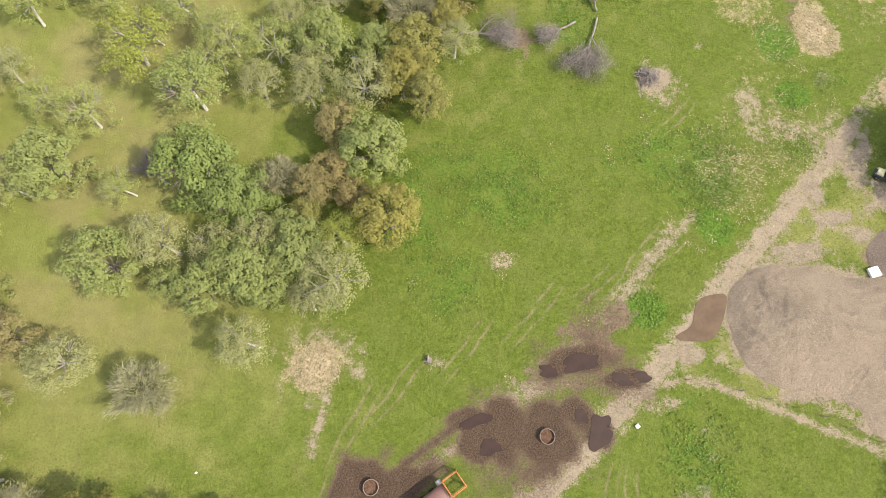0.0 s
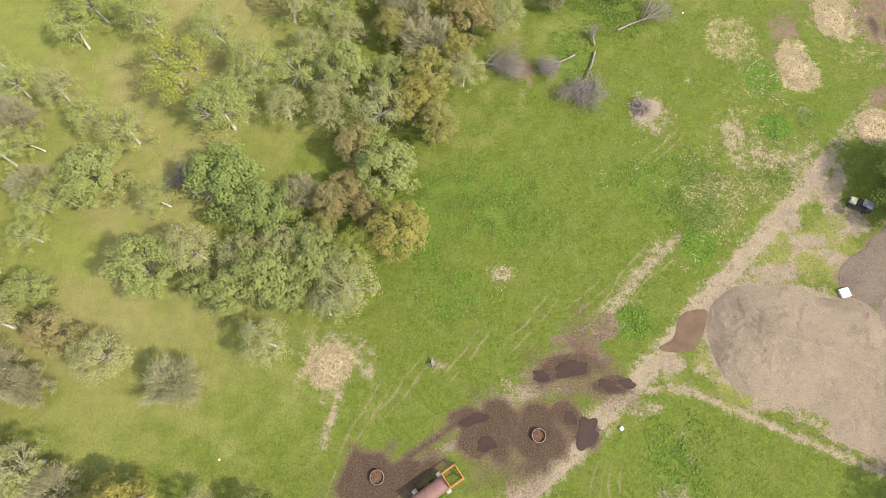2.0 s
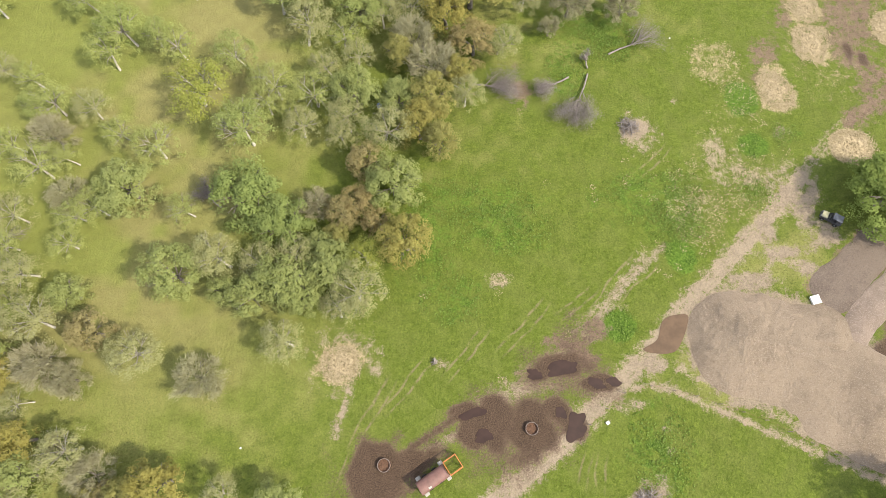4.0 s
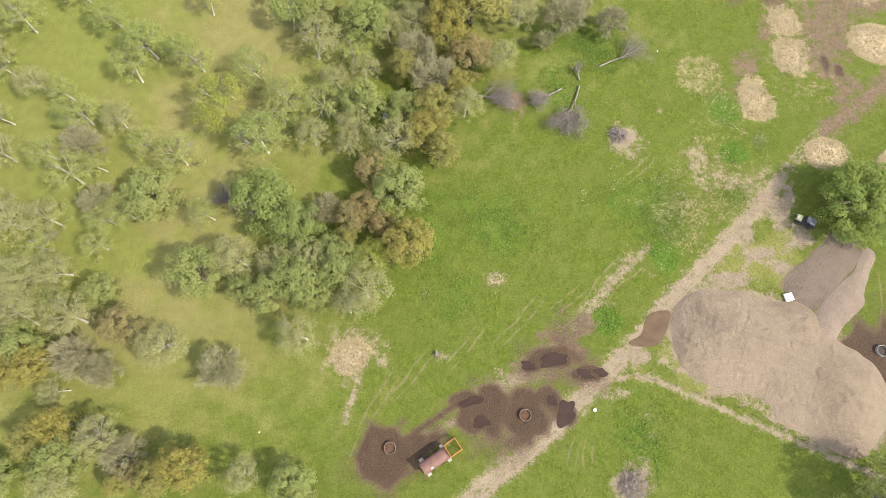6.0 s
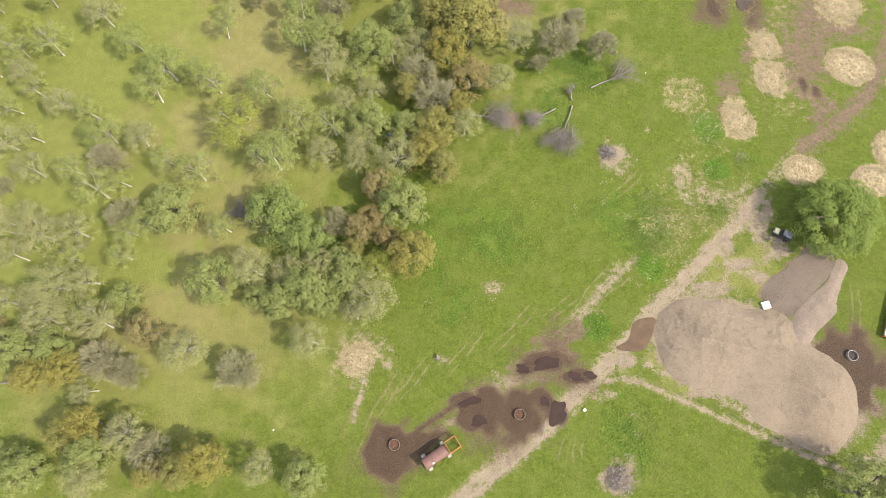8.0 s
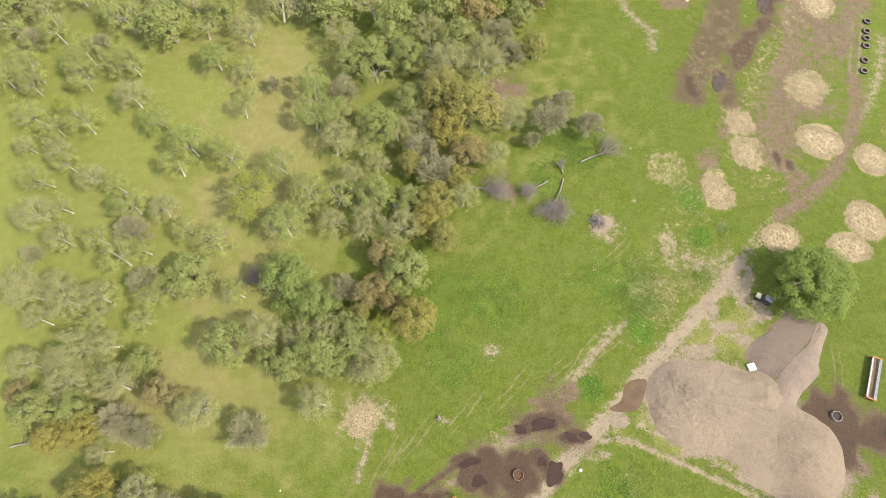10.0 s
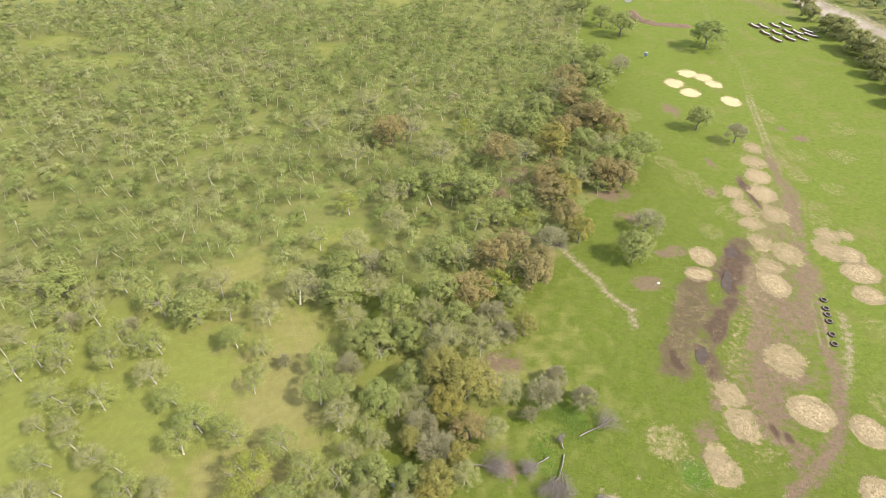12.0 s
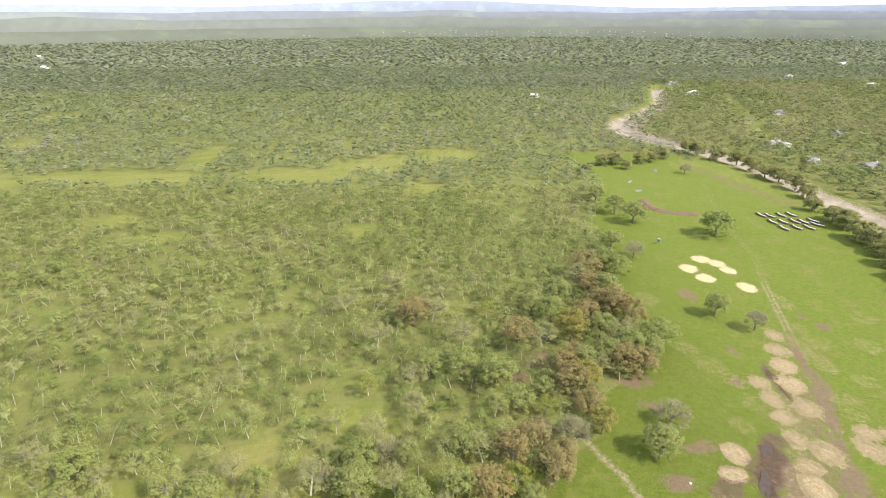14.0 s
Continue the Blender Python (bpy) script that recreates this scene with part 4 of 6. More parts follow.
OLIVE_OAKS_B = [
    (-80.5, -7.5, 6.8), (-61.9, 21.7, 6.3), (-54.2, 40.9, 10.3), (-43.5, 23.6, 9.8), (-35.6, 21.4, 5.9), (-31, 20, 7.7), (-24.5, 21.6, 9.6),
    (-21.4, 19.4, 6.6), (-19.8, 28.1, 6.3), (-15.4, 102.7, 10.7), (-12.4, 80, 10.4), (-5.4, 40, 10.4), (-4.2, 100.2, 9.6), (8.9, 105.9, 11.2),
]
FRESH_OAKS = [
    (-92.7, 87.9, 7.2), (-43.5, 60.3, 12.7), (-11.3, 26.3, 7.9),
]
GREY_TREES = [
    (-92.3, 47.8, 5), (-89.3, 110.9, 5.8), (-70, 52.5, 7.4), (-65.1, 40.2, 6.9), (-64.5, 10, 8.7), (-60.8, -3.3, 4.3), (-60.2, 7.5, 6.3),
    (-53.8, -7.4, 7.1), (-40.4, 95.4, 4.3), (-38.8, 6.6, 8.1), (-21.1, 91.5, 7.7), (-20.6, 36.9, 5.9), (-1.7, 71.5, 9), (1.7, 65.2, 10.1),
    (20.5, 110, 9.3), (23.3, 102, 8), (26.6, 74.6, 4.7), (31, 79.4, 9.2), (35.9, 85.5, 6.5), (42.1, 78.3, 6.7),
]
LIVE_OAKS = [
    (-32.6, 37.8, 12.2), (-25.7, 32.8, 9.6),
]
CATKIN_OAKS = [
    (-77, 7.1, 7.8), (-71.1, 8.2, 6.9), (-70.4, -3.7, 6.1), (-65.4, -1.7, 6.8), (-54.5, -11.6, 4.9), (-48.3, -10.8, 6.4), (-42.7, -9, 8),
    (-16.6, 30.5, 4.6), (-4.6, 68.4, 6.7), (-4.1, 28.4, 9.6), (-1, 51.2, 8.2), (1.8, 57.2, 9.2), (2.7, 47.8, 7.2), (3.7, 87.3, 10.9),
    (5.4, 77.3, 9.7), (6.8, 64.3, 6.1), (10.7, 82.5, 14.4), (29.9, 103.5, 7.1),
]
TAWNY_OAKS = [
    (-86.7, 16.4, 5.7), (-56.9, 15, 7.1), (-52, -10.3, 4.5), (-15.7, 35, 6.1), (-12.6, 36.6, 6.4), (-11.2, 44.2, 7.3), (-9.5, 32.8, 5.6),
    (10.6, 70.4, 9),
]
FAR_BLUE_OAKS = [
    (-124.5, 127.4, 10.5), (-124.4, 119.9, 8.4), (-111.9, 114.9, 10), (-100.6, 113.8, 10), (-98.3, 128.7, 10.2), (-82.3, 117.7, 11.2), (-81.8, 122.7, 7.2),
    (-60.8, 114.2, 8.7), (-36.9, 146.9, 9.5), (19.7, 155.6, 11.1), (74.2, 136.2, 8.9),
]
FAR_SAGE_OAKS = [
    (-133, 130.5, 10.3), (-105.2, 121.4, 8.5), (-72.8, 121, 9.3), (-65.9, 125, 9.8), (-46.2, 230.1, 13.9), (-40.1, 120, 12.8), (-28.4, 201, 12.8),
    (-27, 252.7, 14.8), (-23.4, 144.9, 11), (-14, 120.2, 11.1), (-11.8, 172.2, 11.7), (-9.4, 157.8, 11.1), (-4.7, 222.7, 13.7), (9.6, 202.6, 14.3),
    (13.9, 133.5, 10.6), (44.4, 200.7, 15.3), (65.8, 180.6, 10.3), (69.6, 259.9, 13), (79.6, 204.4, 12.6), (84.5, 209, 9.8),
]
FAR_OLIVE_OAKS = [
    (-114.2, 124.8, 11.8), (-70, 113.5, 11), (-56.1, 120.9, 7.8), (-25.9, 131.5, 9.7), (-25.8, 118.5, 11.7), (-11, 132.5, 7.5), (-7.5, 113.9, 10.1),
    (-4.8, 180.3, 12), (4.4, 118.3, 10.3), (8, 178.1, 12.4), (8.1, 137.8, 10.4), (21.3, 172.8, 13.5), (27.3, 115.8, 7.1), (28.4, 159.3, 10),
    (39.6, 166.6, 8.1), (43.9, 228.5, 11.9), (52.4, 222.7, 11.7), (59.4, 242.2, 12.4), (72.2, 208.6, 11.3), (84.2, 245.5, 12), (92.6, 278.7, 13.6),
    (95.4, 199.9, 12.9), (96.9, 271.6, 13.1), (105.6, 310.8, 14), (118, 398, 15), (126.2, 374, 14), (133.2, 228, 9.9), (133.6, 355.9, 18),
    (73.8, 135.9, 10.4), (80.9, 192.1, 11.6), (70.8, 189.2, 11), (58, 183.5, 10.4), (87.9, 190.4, 10.6),
]
FAR_FRESH_OAKS = [
    (-28.3, 167.9, 9.8), (21.7, 226.5, 10.8), (23.6, 121.9, 10.5), (29.3, 120.9, 6.5), (38.4, 156.3, 9.1),
]
FAR_GREY_TREES = [
    (-107.8, 112.3, 6.5), (-34.3, 123.3, 6.9), (-16.7, 133.9, 8.7), (45.9, 140.7, 10.6), (82.6, 151.7, 10.2), (115.6, 297, 10.5), (145.9, 214.6, 9),
    (220.8, 481.6, 11),
]
FAR_LIVE_OAKS = [
    (180.5, 330.5, 20),
]
FAR_CATKIN_OAKS = [
    (56.6, 146.4, 8.8), (56.9, 170.9, 10), (58.3, 205.6, 13.1),
]
FAR_TAWNY_OAKS = [
    (-12.7, 219.1, 13.5), (14.2, 117.8, 11.4), (23.4, 133, 10.6), (30.3, 137.6, 10.4), (33.6, 203.1, 13), (35.3, 124, 11.7), (40.4, 132.1, 9.1),
    (48.7, 179.1, 9.8), (51, 167.4, 12), (55.2, 156.5, 9.5), (68.2, 219.8, 11.6), (77.4, 250.1, 13.7), (79.4, 272.5, 14.5), (82.4, 181.4, 11.3),
    (82.5, 227.8, 14.2), (83.9, 229.6, 12),
    (74.9, 182.6, 10.8), (55, 185.8, 10), (90.1, 221.4, 11.2), (78.6, 232.8, 12),
]
LONE_OAK = [
    (85.3, 33.3, 22.7),
]

RIVER_TREES = [(263.4, 554.3, 18), (254.9, 562.1, 17.2), (272.6, 529.9, 16.4), (284.2, 513.8, 18), (286.8, 492.6, 17.4), (286.3, 467.2, 18), (291.5, 454.4, 18), (293.1, 432.4, 18), (288.3, 409.3, 14.7), (274.1, 379.1, 13), (274.3, 357.1, 16.4), (275, 343.5, 17.4), (270.1, 322.9, 18), (270.3, 310.5, 17.6), (266.8, 297.3, 15.5), (222.5, 537.9, 14.1), (206.3, 524.3, 11.6), (154.9, 514.1, 16), (168, 516.1, 16), (172.5, 498.8, 11.1), (192.8, 520, 13.9), (134.2, 489.3, 10.9), (262, 282, 17), (257, 264, 18), (250, 246, 16)]


def plant(kind, places, variants=4, far=False):
    protos = []
    rng = np.random.default_rng(len(places) + 7 * len(kind))
    for v in range(min(variants, len(places))):
        protos.append(tree(kind, 100 * len(kind) + v + ord(kind[0]) + len(places), far))
    for k, (x, y, wide) in enumerate(places):
        wood, limb_mesh, crown = protos[k % len(protos)]
        holder = tagged(new("tree"), TREE_LABELS[kind], "tree", "oaks of the pasture")
        s = (0.9 if kind == "lone" else 1.24 if far and KINDS[kind][7] == "dark" and y < 300 else 1.06) * wide / (9.3 if kind in ("blue", "grey", "fresh", "lone") else 8.7)
        s *= 0.85 if kind == "bank" else 1.0
        holder.matrix_basis = pose(x, y, 0, 0, 0, rng.uniform(0, 360)) @ Matrix.Diagonal((s, s, (0.82 if kind == "lone" else 1.0) * s ** (0.4 if kind == "lone" else 0.75) * rng.uniform(0.9, 1.1), 1))
        part("trunk", wood, None, holder), part("branchwork", limb_mesh, None, holder), part("crown", crown, None, holder)


plant("blue", BLUE_OAKS_A, 4)
plant("blue", BLUE_OAKS_B, 4)
plant("green", GREEN_OAKS, 4)
plant("sage", SAGE_OAKS_A, 4)
plant("sage", SAGE_OAKS_B, 4)
plant("olive", OLIVE_OAKS_A, 4)
plant("olive", OLIVE_OAKS_B, 4)
plant("fresh", FRESH_OAKS, 4)
plant("grey", GREY_TREES, 4)
plant("live", LIVE_OAKS, 4)
plant("catkin", CATKIN_OAKS, 4)
plant("tawny", TAWNY_OAKS, 4)
plant("blue", FAR_BLUE_OAKS, 3, True)
plant("sage", FAR_SAGE_OAKS, 3, True)
plant("olive", FAR_OLIVE_OAKS, 3, True)
plant("fresh", FAR_FRESH_OAKS, 3, True)
plant("grey", FAR_GREY_TREES, 3, True)
plant("live", FAR_LIVE_OAKS, 3, True)
plant("catkin", FAR_CATKIN_OAKS, 3, True)
plant("tawny", FAR_TAWNY_OAKS, 3, True)
plant("bank", RIVER_TREES, 4)
plant("lone", LONE_OAK, 1)


# ---- the woods beyond: nobody could count these ----
def scatter(rng, x0, x1, y0, y1, spacing):
    """Places on a jittered triangular lattice, kept where the woods stand."""
    gx, gy = np.arange(x0, x1, spacing), np.arange(y0, y1, spacing * 0.87)
    p = np.stack(np.meshgrid(gx, gy, indexing="ij"), -1)
    p[:, ::2, 0] += spacing / 2
    p = p.reshape(-1, 2) + rng.uniform(-0.42, 0.42, (p.size // 2, 2)) * spacing
    keep = rng.uniform(0, 1, len(p)) < forest_cover(p)
    taken = np.array([(x, y) for rows in (GREEN_OAKS, BLUE_OAKS_A, BLUE_OAKS_B, SAGE_OAKS_A, SAGE_OAKS_B, OLIVE_OAKS_A, OLIVE_OAKS_B, FRESH_OAKS, GREY_TREES, LIVE_OAKS, CATKIN_OAKS, TAWNY_OAKS, FAR_BLUE_OAKS, FAR_SAGE_OAKS, FAR_OLIVE_OAKS, FAR_FRESH_OAKS, FAR_GREY_TREES, FAR_LIVE_OAKS, FAR_CATKIN_OAKS, FAR_TAWNY_OAKS) for x, y, _ in rows])
    for x, y in taken:
        keep &= np.hypot(p[:, 0] - x, p[:, 1] - y) > 5.5
    return p[keep]


def in_view(p, margin=40):
    return np.abs(p[:, 0]) < 0.86 * np.maximum(p[:, 1], 0) + 60 + margin


def woods(name, label, p, rng, radius, clumps, per, leaf, trunks, material, up=0.15, tall=1.3, spray=0.30, wild=0.4):
    """Many trees in one mesh: low broad crowns of leafy sprays, with gaps between the sprays."""
    n = len(p)
    r = radius * rng.uniform(0.62, 1.25, n) * (0.85 + 0.3 * lattice(37, p, 26.0))
    high = r * tall * rng.uniform(0.85, 1.15, n) + rng.uniform(0.3, 1.4, n)
    base = np.stack([p[:, 0], p[:, 1], rise(np.hypot(p[:, 0], p[:, 1]))], 1)
    lean = rng.normal(0, 0.16, (n, 2)) * r[:, None]
    a, q = rng.uniform(0, math.tau, (n, clumps)), np.sqrt(rng.uniform(0, 1, (n, clumps)))
    reach = r[:, None] * (0.86 + 0.2 * np.sin(a * 2 + rng.uniform(0, math.tau, (n, 1))) * rng.uniform(0.3, 1, (n, 1)))
    c = np.stack([np.cos(a) * q * reach + lean[:, :1], np.sin(a) * q * reach + lean[:, 1:], high[:, None] * (0.44 + 0.48 * np.sqrt(1 - q * q) - 0.34 * rng.uniform(0, 1, (n, clumps)) ** 1.7)], -1) + base[:, None]
    way = rng.normal(0, 1, (n, clumps, per, 3))
    way[..., 2] = np.abs(way[..., 2]) - 0.1
    way /= np.linalg.norm(way, axis=-1)[..., None]
    wide = (r[:, None] * spray * rng.uniform(0.7, 1.3, (n, clumps)))[:, :, None, None]
    at = (c[:, :, None] + way * wide * (1, 1, 0.62) * rng.uniform(0.3, 1.1, (n, clumps, per, 1))).reshape(-1, 3)
    out = at.reshape(n, -1, 3) - (base + np.column_stack([lean, 0.30 * high]))[:, None]
    out = (out / np.linalg.norm(out, axis=-1)[..., None]).reshape(-1, 3)
    lc, lf = leaves(rng, at, way.reshape(-1, 3) * 0.5 + out * 1.3 + (0, 0, up), leaf, 0.8, wild)
    tint = np.clip(rng.normal(0.40, 0.22, n) + 0.55 * (lattice(31, p, 45.0) - 0.5) + 0.5 * (lattice(33, p, 160.0) - 0.5), 0, 1)
    me = mesh_of(name, lc, lf, material, np.repeat(tint, clumps * per * 3))
    me.attributes.new("vigour", "FLOAT", "POINT").data.foreach_set("value", np.repeat(rng.uniform(0, 1, n), clumps * per * 3).astype(np.float32))
    tagged(new(name, me), label, "woodland", kind="stuff")
    if trunks:
        t = np.zeros((n, 2, 4, 3))
        for k in range(4):
            ang = k * math.tau / 4
            w0, w1 = 0.17, 0.08
            t[:, 0, k] = base + (math.cos(ang) * w0, math.sin(ang) * w0, -0.3)
            t[:, 1, k] = base + np.stack([1.4 * lean[:, 0] + math.cos(ang) * w1, 1.4 * lean[:, 1] + math.sin(ang) * w1, high * 0.52], 1)
        f = np.array([[k, (k + 1) % 4, 4 + (k + 1) % 4, 4 + k] for k in range(4)])
        fc = (np.arange(n)[:, None, None] * 8 + f).reshape(-1, 4)
        tagged(new(name + "_trunks", mesh_of(name + "_trunks", t.reshape(-1, 3), fc, M_PALE_BARK)), "pale grey trunks of the open oak wood", "tree trunks", kind="stuff")


rng = np.random.default_rng(5)
p = scatter(rng, -420, 520, -40, 480, 7.1)
p = p[in_view(p) & (p[:, 1] < 430) & (p[:, 0] < 240)]
close = p[:, 1] < 215
woods("oak_wood", "open oak wood in light spring leaf", p[close], rng, 4.75, 21, 24, 0.235, True, M_WOODS, 0.05, 1.4, 0.34, 0.25)
woods("oak_wood", "oak wood in light spring leaf towards the glades", p[~close], rng, 4.75, 17, 16, 0.33, True, M_WOODS, 0.05, 1.4, 0.34, 0.25)
p = scatter(rng, -1500, 1500, 430, 1500, 9.2)
p = p[in_view(p) & (p[:, 1] >= 430)]
east = np.interp(p[:, 1], [r[1] for r in RIVER], [r[0] for r in RIVER])
p = p[(p[:, 0] < east) | (p[:, 1] > 1150)]
near, far = p[:, 1] < 720, p[:, 1] > 1050
woods("far_oak_wood", "unbroken oak wood on the plain", p[near], rng, 5.3, 9, 9, 0.68, False, M_FAR_HAZE_WOODS, 0.5, 1.3, 0.34, 0.15)
woods("farther_oak_wood", "unbroken oak wood farther out on the plain", p[~near & ~far], rng, 5.8, 6, 6, 1.15, False, M_FAR_HAZE_WOODS, 0.8, 1.3, 0.34, 0.12)
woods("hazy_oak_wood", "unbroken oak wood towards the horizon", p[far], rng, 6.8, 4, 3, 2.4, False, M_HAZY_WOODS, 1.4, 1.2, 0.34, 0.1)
p = scatter(rng, 230, 1100, 230, 1170, 10.2)
east = np.interp(p[:, 1], [r[1] for r in RIVER], [r[0] for r in RIVER])
p = p[(p[:, 0] > east) & in_view(p, 20)]
woods("river_wood", "dense tall wood along the far river bank", p, rng, 7.0, 8, 11, 0.78, False, M_RIVER_WOODS, 0.35, 1.4, 0.36, 0.15)
p = scatter(rng, -3300, 3300, 1490, 3200, 17.0)
p = p[in_view(p, 200) & (np.hypot(p[:, 0], p[:, 1]) < 3025)]
woods("distant_wood", "distant woods across the plain", p, rng, 10.5, 3, 2, 5.2, False, M_DISTANT_HAZE_WOODS, 1.6, 1.0, 0.34, 0.1)


# ---- paints and other stuffs of the things ----
M_RUST = plain("rusty_steel", (0.20, 0.105, 0.065), 0.8, 0.3, 0.2, 0.45, 2.0)
M_ROOF_RED = plain("faded_red_paint", (0.135, 0.068, 0.055), 0.6, 0.4, 0.1, 0.3, 0.8)
M_ORANGE = plain("orange_paint", (0.36, 0.115, 0.025), 0.5, 0.5, 0.0, 0.3, 2.0)
M_WHITE = plain("white_paint", (0.55, 0.54, 0.51), 0.5, 0.4, 0.0, 0.2, 2.0)
M_GALV = plain("galvanised_steel", (0.27, 0.275, 0.26), 0.5, 0.5, 0.3, 0.3, 2.0)
M_BLACK = plain("black_paint", (0.03, 0.03, 0.034), 0.35, 0.5, 0.0, 0.3, 2.0)
M_GREY_ROOF = plain("slate_grey_paint", (0.085, 0.09, 0.11), 0.35, 0.5, 0.0, 0.3, 2.0)
M_KHAKI = plain("khaki_paint", (0.30, 0.28, 0.17), 0.5, 0.4, 0.0, 0.25, 2.0)
M_RUBBER = plain("rubber", (0.028, 0.026, 0.025), 0.85, 0.2, 0.0, 0.4, 3.0)
M_DIRTY_RIM = plain("muddy_rim", (0.17, 0.14, 0.12), 0.8, 0.2, 0.0, 0.3, 3.0)
M_BLUE = plain("blue_plastic", (0.10, 0.14, 0.23), 0.4, 0.5, 0.0, 0.2, 2.0)
M_DARK_MUD = plain("churned_mud", (0.045, 0.03, 0.025), 0.8, 0.3, 0.0, 0.4, 2.0)
M_LEFTOVER = plain("trodden_hay", (0.10, 0.058, 0.038), 0.95, 0.1, 0.0, 0.5, 3.0)
M_SILAGE = plain("old_hay", (0.19, 0.14, 0.085), 0.95, 0.1, 0.0, 0.45, 4.0)
M_GLASS = plain("dark_glass", (0.02, 0.022, 0.025), 0.08, 0.6, 0.0, 0.1)
M_BOX = plain("dusty_offwhite", (0.27, 0.25, 0.22), 0.7, 0.3, 0.0, 0.3, 2.0)
M_WALL = plain("house_wall", (0.55, 0.52, 0.47), 0.8, 0.2, 0.0, 0.15, 0.5)
M_ROOF_PALE = plain("pale_roof", (0.30, 0.30, 0.31), 0.6, 0.3, 0.0, 0.2, 0.5)
M_ROOF_DARK = plain("shingle_roof", (0.16, 0.15, 0.15), 0.8, 0.2, 0.0, 0.25, 0.5)


def water_material(name, color, rough):
    k = Nodes(name, rough, 0.15)
    k.color(k.mix(k.ramp(k.noise(0.5), 0.35, 0.7), color, tuple(c * 0.75 for c in color)))
    k.bump(k.noise(3.0), 0.05, 0.02)
    return k.mat


M_MUDDY_WATER = water_material("muddy_water", (0.088, 0.056, 0.034), 0.35)
M_DARK_WATER = water_material("dark_water", (0.030, 0.016, 0.012), 0.45)
M_WET_MUD = water_material("wet_mud", (0.058, 0.044, 0.037), 0.8)
M_SKY_WATER = water_material("still_water", (0.09, 0.085, 0.08), 0.3)


def pile_material(name, tone):
    """Chips: pale flakes over darker ones, in drifts."""
    k = Nodes(name, 0.95, 0.1)

    def t(r, g, b):
        return (r * tone, g * tone, b * tone * (1.0 if tone == 1.0 else 1.08))

    c = k.mix(k.ramp(k.noise(0.12, 4, 0.65), 0.38, 0.68), t(0.278, 0.214, 0.155), t(0.205, 0.156, 0.114))
    c = k.mix(k.ramp(k.noise(0.5, 5, 0.7), 0.52, 0.70, 0.0, 0.45), c, t(0.165, 0.124, 0.092))
    c = k.mix(k.ramp(k.noise(2.8, 5, 0.8), 0.48, 0.36, 0.0, 0.5), c, t(0.130, 0.097, 0.070))
    c = k.mix(k.ramp(k.noise(5.0, 3, 0.8), 0.50, 0.64, 0.0, 0.75), c, t(0.335, 0.266, 0.203))
    k.color(c)
    k.bump(k.math("ADD", k.noise(2.6, 5, 0.8), k.math("MULTIPLY", k.noise(6.0, 3, 0.8), 0.8)), 1.0, 0.5)
    return k.mat


M_PILE = pile_material("wood_chips", 1.0)
M_FINE_CHIPS = pile_material("fine_chips", 1.05)
M_BARK_CHIPS = pile_material("bark_chips", 0.66)


# ---- heaps, puddles and hay on the ground ----
def heap(name, label, ridges, step, seed, rough=0.42, material=None):
    """A heap whose crest follows the ridges: rows of a line, its half width and its height."""
    pts = np.array([p for line, _, _ in ridges for p in line])
    wide = max(w for _, w, _ in ridges) + 2
    gx = np.arange(pts[:, 0].min() - wide, pts[:, 0].max() + wide, step)
    gy = np.arange(pts[:, 1].min() - wide, pts[:, 1].max() + wide, step)
    xy = np.stack(np.meshgrid(gx, gy, indexing="ij"), -1)
    z = np.full(xy.shape[:-1], -0.5)
    wob = (lattice(seed, xy, 7.0) - 0.5) * 1.8 + (lattice(seed + 1, xy, 1.7) - 0.5) * 0.5
    for line, w, h in ridges:
        d = (line_distance(xy, line) + wob) / w
        z = np.maximum(z, np.where(d < 1, h * np.clip(1 - d, 0, 1) ** 0.9, -0.5 * np.clip((d - 1) * 6, 0, 1)))
    z = np.where(z > 0, z + rough * np.clip(z, 0, 1) * (0.7 * lattice(seed + 2, xy, 0.9) + 1.1 * lattice(seed + 3, xy, 0.48) - 0.9), z)
    nx, ny = z.shape
    i, j = np.meshgrid(np.arange(nx - 1), np.arange(ny - 1), indexing="ij")
    q = np.stack([i * ny + j, (i + 1) * ny + j, (i + 1) * ny + j + 1, i * ny + j + 1], -1).reshape(-1, 4)
    q = q[(z.reshape(-1)[q] > -0.3).any(1)]
    tagged(new(name, mesh_of(name, np.dstack([xy, z]).reshape(-1, 3), q, material or M_PILE, smooth=True)), label, "heap")


heap("mulch_heap", "large pale heap of wood chips beside the track", [
    ([(53.5, 9.0), (62.8, 6.0), (69.0, 2.0), (73.6, -2.0)], 9.3, 4.2), ([(52.5, 10.0), (57.0, 11.5)], 6.2, 3.0), ([(62.0, 8.5), (68.5, 7.5)], 6.5, 3.2), ([(66.0, -4.0), (73.5, -8.0)], 5.4, 1.3), ([(73.6, -2.0), (75.5, -4.5)], 7.2, 3.4)], 0.2, 41, 0.2)
heap("chip_ridge", "low pale fan of fine chips running out from the heap", [([(74.0, 8.6), (76.8, 12.2), (80.6, 15.6)], 2.5, 0.7), ([(80.1, 15.6), (84.5, 20.0), (86.8, 23.6)], 2.0, 0.55)], 0.3, 51, 0.25, M_FINE_CHIPS)
heap("dark_chip_bank", "low bank of dark brown bark chips beside the pale fan", [([(71.5, 16.8), (76.0, 19.8), (80.5, 23.6), (83.0, 26.0)], 3.2, 0.4), ([(72.0, 15.0), (76.0, 16.5)], 2.4, 0.35)], 0.3, 53, 0.4, M_BARK_CHIPS)
